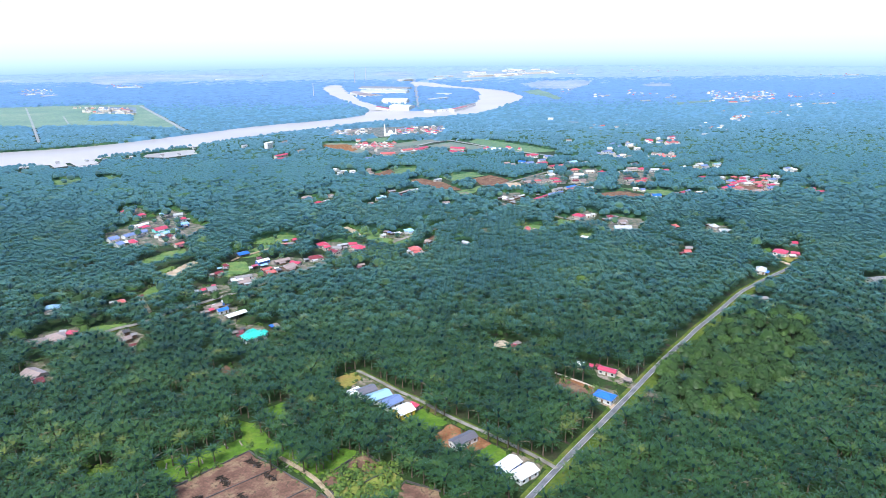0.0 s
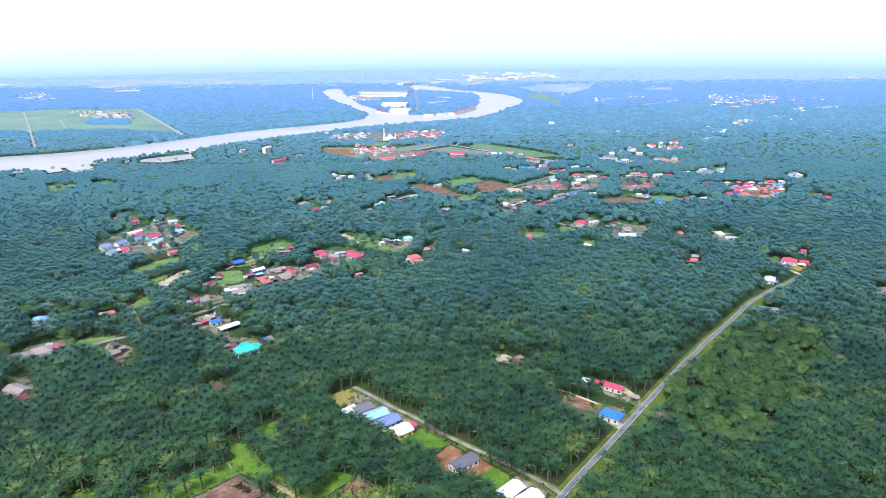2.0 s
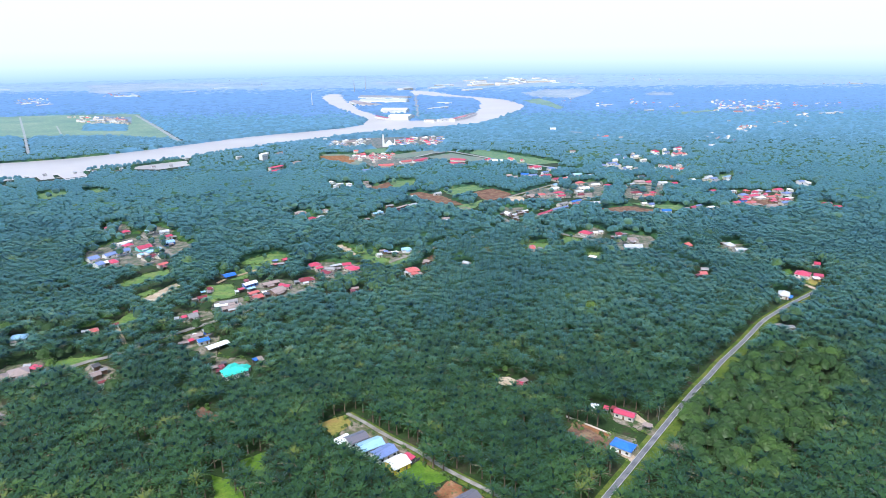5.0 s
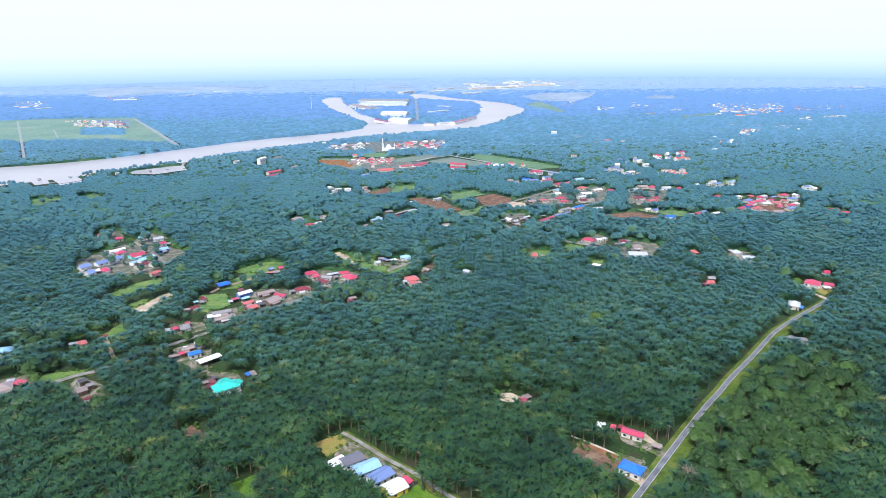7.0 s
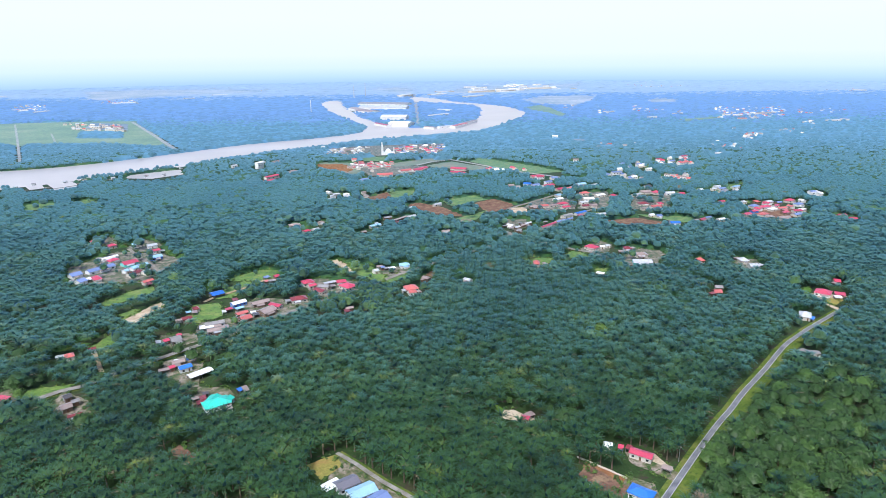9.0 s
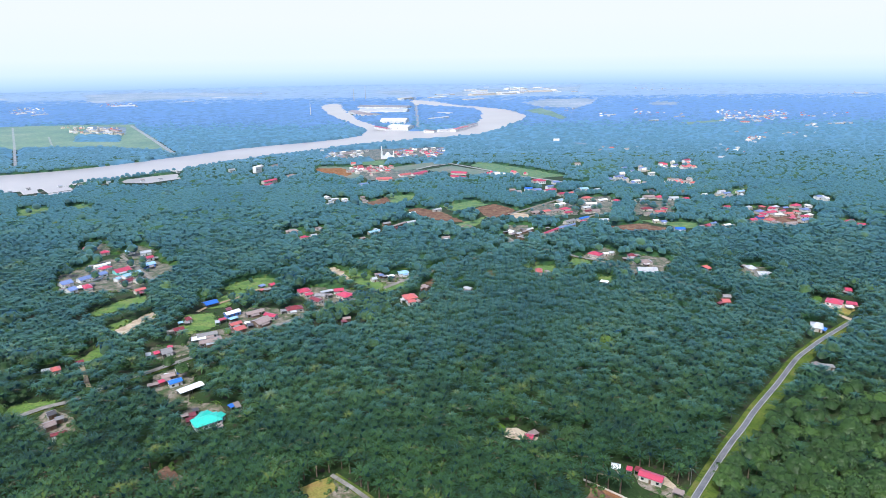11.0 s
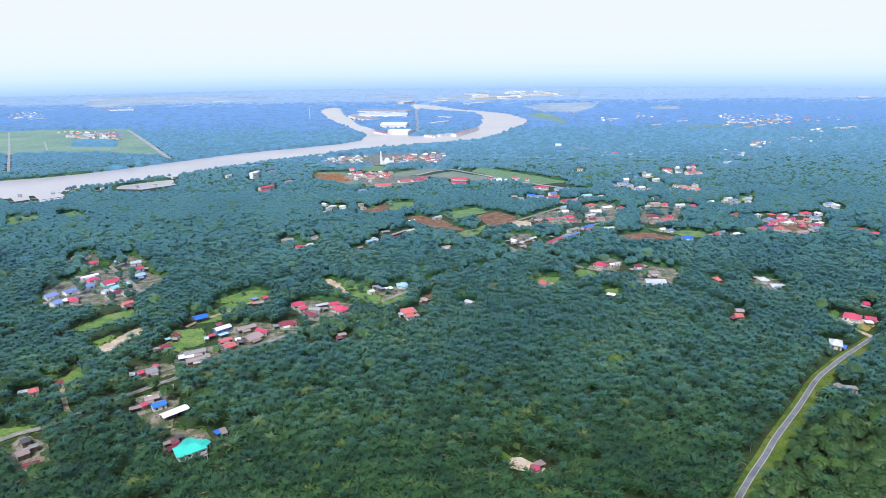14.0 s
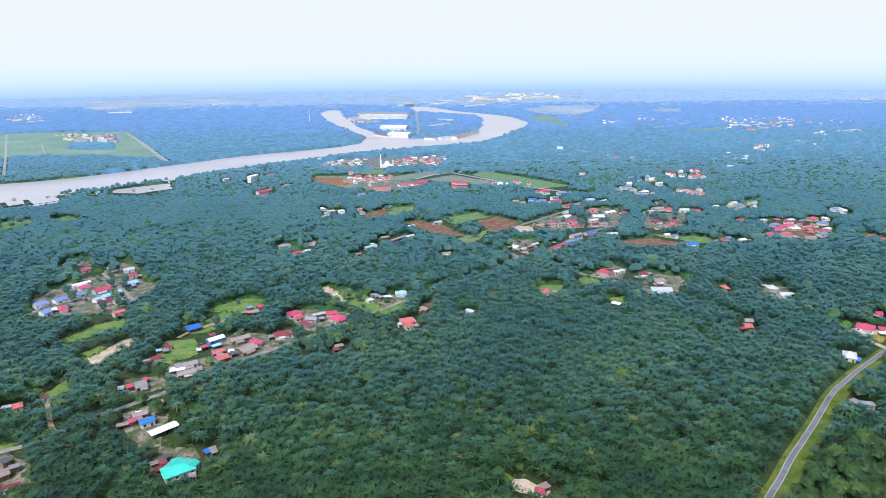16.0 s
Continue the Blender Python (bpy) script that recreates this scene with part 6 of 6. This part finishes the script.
drop |= (y > 1000) & (rng.random(len(x)) < 0.4 + 0.6 * np.clip((y - 1280) / 180, 0, 1))
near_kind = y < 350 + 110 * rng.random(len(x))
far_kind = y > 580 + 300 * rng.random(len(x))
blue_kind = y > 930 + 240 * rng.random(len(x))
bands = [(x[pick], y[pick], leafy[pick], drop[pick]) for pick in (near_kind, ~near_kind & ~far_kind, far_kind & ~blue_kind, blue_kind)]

x, y, leafy, drop = bands[0]
pick = ~leafy & ~drop
px, py = x[pick], y[pick]
order = np.argsort(py + 0.15 * np.abs(px + 40))
px, py = px[order], py[order]
LAWN_PALMS = [(-113, 232), (-110, 239), (-104, 242), (-102, 252), (-77, 236), (-75, 240), (-62, 234), (-54, 237), (-51, 243), (-75, 250), (-69, 244), (-60, 243), (-122, 240), (-118, 247)]
px = np.concatenate([[p[0] for p in LAWN_PALMS], px])
py = np.concatenate([[p[1] for p in LAWN_PALMS], py])
grow = 0.93 + 0.08 * patchiness(px, py, 30, 5.0) + rng.normal(0, 0.07, len(px))
tint = np.clip(0.42 + 0.35 * patchiness(px, py, 45, 8.0) + rng.normal(0, 0.16, len(px)), 0, 0.9)
tint[rng.random(len(px)) < 0.004] = 0.96
SINGLE = 300
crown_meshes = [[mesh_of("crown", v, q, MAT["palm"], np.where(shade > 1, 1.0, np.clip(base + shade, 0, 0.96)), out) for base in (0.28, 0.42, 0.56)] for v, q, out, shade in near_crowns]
stem_mesh = mesh_of("trunk", *trunk_mesh, MAT["bark"])
for i in range(SINGLE):
    palm = new("oil_palm")
    palm.location, palm.rotation_euler, palm.scale = (px[i], py[i], 0), (0, 0, rng.uniform(0, 6.28)), (grow[i],) * 3
    new("trunk", stem_mesh).parent = palm
    crown = new("crown", crown_meshes[i % 6][int(np.clip(tint[i] * 3, 0, 2))])
    crown.parent, crown.location = palm, (0, 0, PALM_TALL)
    tagged(palm, "mature oil palm with dark arching feathered fronds", "palm tree", "oil palms of the plantation")

dead = new("dead_palm")
dead.location = (105.0, 280.7, 0)
new("trunk", stem_mesh).parent = dead
crown = new("crown", mesh_of("crown", near_crowns[0][0], near_crowns[0][1], MAT["palm"], np.ones(len(near_crowns[0][0])), near_crowns[0][2]))
crown.parent, crown.location = dead, (0, 0, PALM_TALL)
tagged(dead, "dead oil palm with withered grey-brown fronds", "palm tree", "oil palms of the plantation")

rest = slice(SINGLE, None)
tagged(new("oil_palm_plantation", planted("oil_palm_plantation", near_crowns, px[rest], py[rest], PALM_TALL * grow[rest], grow[rest], tint[rest], MAT["palm"], HAZE_LEAN)), "dense rows of mature dark green oil palms", "palm plantation", kind="stuff")
lit = py[rest] < 330
tagged(new("oil_palm_trunks", planted("oil_palm_trunks", [trunk_template], px[rest][lit], py[rest][lit], 0 * py[rest][lit], grow[rest][lit], tint[rest][lit], MAT["bark"])), "stout dark trunks of the oil palms", "palm trunks", kind="stuff")

for (x, y, leafy, drop), crowns, name, leaf, lean in ((bands[1], mid_crowns, "oil_palm_estate", "hazy_palm", HAZE_LEAN), (bands[2], far_crowns, "distant_oil_palms", "far_palm", HAZE_LEAN), (bands[3], far_crowns, "distant_oil_palms", "canopy", HAZE_LEAN)):
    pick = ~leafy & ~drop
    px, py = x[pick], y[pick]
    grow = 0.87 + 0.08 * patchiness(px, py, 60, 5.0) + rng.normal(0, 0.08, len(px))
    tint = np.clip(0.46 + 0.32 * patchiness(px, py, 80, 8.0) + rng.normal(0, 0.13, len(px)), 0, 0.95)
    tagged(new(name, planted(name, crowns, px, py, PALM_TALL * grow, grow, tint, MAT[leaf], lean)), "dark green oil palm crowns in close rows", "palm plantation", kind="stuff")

# broad-leaved trees among the houses and in the woods
tree_spots = []
for x, y, leafy, drop in bands:
    kept = leafy & (rng.random(len(x)) < 0.8)
    tree_spots += list(zip(x[kept], y[kept]))
for area in WOODS:
    q = np.array(area)
    more = rng.uniform(q.min(0), q.max(0), (int(np.prod(np.ptp(q, axis=0)) / 110), 2))
    more = more[inside(more[:, 0], more[:, 1], area) & free(more[:, 0], more[:, 1])]
    tree_spots += [tuple(p) for p in more]
# garden trees in the yards
for area, kind in EDGES:
    q = np.array(area)
    if kind not in ("yard", "meadow"):
        continue
    if q[:, 1].min() < 300 or q[:, 1].max() > 980:
        continue
    size = abs(sum(a[0] * b[1] - a[1] * b[0] for a, b in zip(area, area[1:] + area[:1]))) / 2
    for k in range(int(size / (260 if kind == "meadow" else 170)) + 1):
        p = (rng.uniform(q[:, 0].min(), q[:, 0].max()), rng.uniform(q[:, 1].min(), q[:, 1].max()))
        one = np.array([p[0]]), np.array([p[1]])
        if inside(*one, area)[0] and not any(inside(*one, h)[0] for h in HOUSE_AREAS) and not any(near_line(*one, line, reach)[0] for line, reach in CLEAR_LINES):
            tree_spots.append(p)
LIME = [(-4.1, 451.2), (2.5, 448.3), (-13.8, 444.4), (-18.1, 451.4), (93.0, 470.1), (98.9, 458.7), (104.8, 449.3), (117.2, 469.6), (72.3, 435.0), (-47.5, 546.4), (-81.2, 747.7)]
tree_spots += LIME
tree_spots.sort(key=lambda p: (p not in LIME, p[1]))
tx, ty = np.array([p[0] for p in tree_spots]), np.array([p[1] for p in tree_spots])
grow = np.clip(0.86 + rng.normal(0, 0.3, len(tx)), 0.45, 1.6)
tint = np.clip(0.2 + 0.4 * patchiness(tx, ty, 25, 4.0) + rng.normal(0, 0.22, len(tx)), 0, 0.8)
tint[[p in LIME for p in tree_spots]] = 0.8
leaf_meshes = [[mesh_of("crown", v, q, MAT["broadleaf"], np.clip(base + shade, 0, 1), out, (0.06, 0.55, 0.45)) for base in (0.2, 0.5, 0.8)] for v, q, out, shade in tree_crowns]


def limbed_trunk(r):
    pieces = [stem(0.3, 0.16, 4.2)]
    for i in range(4):
        v, q = stem(0.12, 0.05, 3.2, 5)
        a, t = i * 1.57 + r.uniform(-0.4, 0.4), radians(r.uniform(35, 55))
        m = np.array(Matrix.Rotation(a, 3, "Z") @ Matrix.Rotation(t, 3, "Y"))
        pieces.append((v @ m.T + np.array([0, 0, 3.2]), q))
    return join(pieces)


tree_trunk = mesh_of("trunk", *limbed_trunk(rng), MAT["bark"])
single = min(240, len(tx))
for i in range(single):
    tree = new("tree")
    tree.location, tree.rotation_euler, tree.scale = (tx[i], ty[i], 0), (0, 0, rng.uniform(0, 6.28)), (grow[i],) * 3
    new("trunk", tree_trunk).parent = tree
    new("crown", leaf_meshes[i % 5][int(np.clip(tint[i] * 3, 0, 2))]).parent = tree
    tagged(tree, "broad-leaved tree with an uneven %s crown" % ("dark green", "green", "yellow-green")[int(np.clip(tint[i] * 3, 0, 2))], "tree", "trees among the palms")
for first, last, leaf, crowns in ((0, 430, "broadleaf", wood_crowns), (430, 640, "far_broadleaf", small_crowns), (640, 2000, "far_broadleaf", far_tree_crowns)):
    pick = np.arange(single, len(tx))
    pick = pick[(ty[pick] >= first) & (ty[pick] < last)]
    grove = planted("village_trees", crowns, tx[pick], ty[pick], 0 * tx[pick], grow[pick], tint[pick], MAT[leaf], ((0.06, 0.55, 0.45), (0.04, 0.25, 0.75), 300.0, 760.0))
    tagged(new("village_trees", grove), "broad-leaved trees among houses and palms", "trees", kind="stuff")

# the far woods, a lumpy canopy whose bluish sheen paints haze in bands


def canopy(name, x0, x1, y0, y1, cell, tall, keep, leaf="canopy", areas=CLEAR_AREAS):
    nx, ny = int((x1 - x0) / cell) + 1, int((y1 - y0) / cell) + 1
    xs, ys = np.meshgrid(np.linspace(x0, x1, nx), np.linspace(y0, y1, ny))
    xs = xs + rng.uniform(-0.3, 0.3, xs.shape) * cell
    ys = ys + rng.uniform(-0.3, 0.3, ys.shape) * cell
    clear = np.zeros(xs.shape, bool)
    for area in areas:
        q = np.array(area)
        if q[:, 1].max() > y0 - 50:
            clear |= inside(xs, ys, area)
    for line, reach in CLEAR_LINES:
        if max(p[1] for p in line) > y0:
            clear |= near_line(xs, ys, line, max(reach, cell * 0.8))
    clear |= ~keep(xs, ys)
    low, high, y_low, y_high = tall
    tall = low + (high - low) * np.clip((ys - y_low) / (y_high - y_low), 0, 1)
    zs = tall * (0.75 + rng.uniform(-0.25, 0.25, xs.shape))
    zs[clear] = -1.0
    zs[0] = -1.0
    v = np.stack([xs, ys, zs], 2).reshape(-1, 3)
    a = np.arange(nx * ny).reshape(ny, nx)
    q = np.stack([a[:-1, :-1], a[:-1, 1:], a[1:, 1:], a[1:, :-1]], 2).reshape(-1, 4)
    q = q[(~clear.ravel()[q]).any(1)]
    tints = np.clip(0.5 + 0.25 * np.array([noise.noise((p / 240, r / 240, 1.0)) for p, r in zip(v[:, 0], v[:, 1])]) + rng.normal(0, 0.3, len(v)), 0, 1)
    me = mesh_of(name, v, q, MAT[leaf], tints)
    me.polygons.foreach_set("use_smooth", np.ones(len(me.polygons), bool))
    ns = np.stack([rng.normal(0, 0.09, len(v)), rng.normal(0, 0.09, len(v)), np.ones(len(v))], 1)
    ns /= np.linalg.norm(ns, axis=1)[:, None]
    me.attributes.new("custom_normal", "FLOAT_VECTOR", "POINT").data.foreach_set("vector", ns.astype(np.float32).ravel())
    tagged(new(name, me), "unbroken canopy of distant woods and palms with haze painted as bluish sheen", "woods", kind="stuff")


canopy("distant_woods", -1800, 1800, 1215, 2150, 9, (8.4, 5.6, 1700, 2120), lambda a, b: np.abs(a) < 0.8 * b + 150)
canopy("blue_woods", -2500, 2500, 1680, 3250, 13, (5.4, 8.8, 1700, 2120), lambda a, b: np.abs(a) < 0.8 * b + 150, "hazy_canopy")
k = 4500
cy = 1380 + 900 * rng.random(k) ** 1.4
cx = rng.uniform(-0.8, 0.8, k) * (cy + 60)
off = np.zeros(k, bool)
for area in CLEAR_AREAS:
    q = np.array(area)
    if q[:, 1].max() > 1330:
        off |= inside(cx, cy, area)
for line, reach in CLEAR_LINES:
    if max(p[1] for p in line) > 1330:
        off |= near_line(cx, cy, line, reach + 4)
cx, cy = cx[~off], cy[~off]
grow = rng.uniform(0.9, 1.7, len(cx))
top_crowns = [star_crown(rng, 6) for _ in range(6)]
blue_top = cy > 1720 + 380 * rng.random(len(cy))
for pick, leaf in ((~blue_top, "canopy"), (blue_top, "hazy_canopy")):
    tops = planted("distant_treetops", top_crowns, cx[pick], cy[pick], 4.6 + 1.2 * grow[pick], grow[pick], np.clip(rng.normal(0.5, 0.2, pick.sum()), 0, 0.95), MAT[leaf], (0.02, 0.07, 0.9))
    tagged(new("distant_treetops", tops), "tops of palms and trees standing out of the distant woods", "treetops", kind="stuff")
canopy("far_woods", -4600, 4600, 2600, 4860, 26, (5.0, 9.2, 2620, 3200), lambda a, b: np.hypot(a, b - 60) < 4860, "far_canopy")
# low leafy sheets added below the crowns to brighten the dark gaps
canopy("undergrowth", -1000, 1000, 380, 1300, 8, (2.0, 8.2, 380, 760), lambda a, b: (np.abs(a) < 0.72 * b + 70) & deep(a, b) & (b > 400 + 260 * rng.random(b.shape)), "understory")
canopy("edge_growth", -1000, 1000, 560, 1290, 6, (2.6, 4.6, 560, 900), lambda a, b: (np.abs(a) < 0.72 * b + 70) & free(a, b), "understory")
GROVE = [(-940, 1723), (-828, 1714), (-770, 1597), (-873, 1604)]
canopy("field_grove", -950, -760, 1580, 1735, 9, (7.5, 7.5, 0, 1), lambda a, b: inside(a, b, GROVE), "canopy", ())
canopy("outer_woods", -1800, 1800, -700, 1250, 40, (8, 8, 0, 1), lambda a, b: np.abs(a) > 0.72 * np.maximum(b, 0) + 110)


# shrubs, bananas and weeds along the edges of open ground
shrub_crowns = [leaf_cloud(rng, 34, [(0, 0, 0.7, 0.9), (0.7, 0.3, 0.5, 0.6), (-0.5, -0.5, 0.5, 0.65)], 0.34) for _ in range(5)]
sx, sy, sg, st = [], [], [], []
for area, kind in EDGES:
    if area[0][1] > 720:
        continue
    for (x0, y0), (x1, y1) in zip(area, area[1:] + area[:1]):
        for k in range(int(math.dist((x0, y0), (x1, y1)) / 3.6)):
            t = rng.random()
            sx.append(x0 + (x1 - x0) * t + rng.normal(0, 1.0))
            sy.append(y0 + (y1 - y0) * t + rng.normal(0, 1.0))
            sg.append(rng.uniform(0.5, 1.4))
            st.append(rng.uniform(0.2, 0.9))
for x0, x1, y0, y1, count, size in ((-46, -18, 212, 240, 150, 1.3), (-165, -146, 229, 240, 30, 1.3), (-56, -40, 222, 236, 40, 0.9)):
    for k in range(count):
        sx.append(rng.uniform(x0, x1))
        sy.append(rng.uniform(y0, y1))
        sg.append(size * rng.uniform(0.5, 1.4))
        st.append(rng.uniform(0.5, 1.0))
sx, sy = np.array(sx), np.array(sy)
on_road = np.zeros(len(sx), bool)
for line, reach in CLEAR_LINES:
    on_road |= near_line(sx, sy, line, reach - 1.0)
for area in HOUSE_AREAS:
    on_road |= inside(sx, sy, area)
sx, sy, sg, st = sx[~on_road], sy[~on_road], np.array(sg)[~on_road], np.array(st)[~on_road]
tagged(new("shrubs", planted("shrubs", shrub_crowns, sx, sy, 0 * sx, sg, st, MAT["broadleaf"], (0.1, 0.4, 0.5))), "green and yellow-green shrubs and weeds at the edges of clearings", "shrubs", kind="stuff")
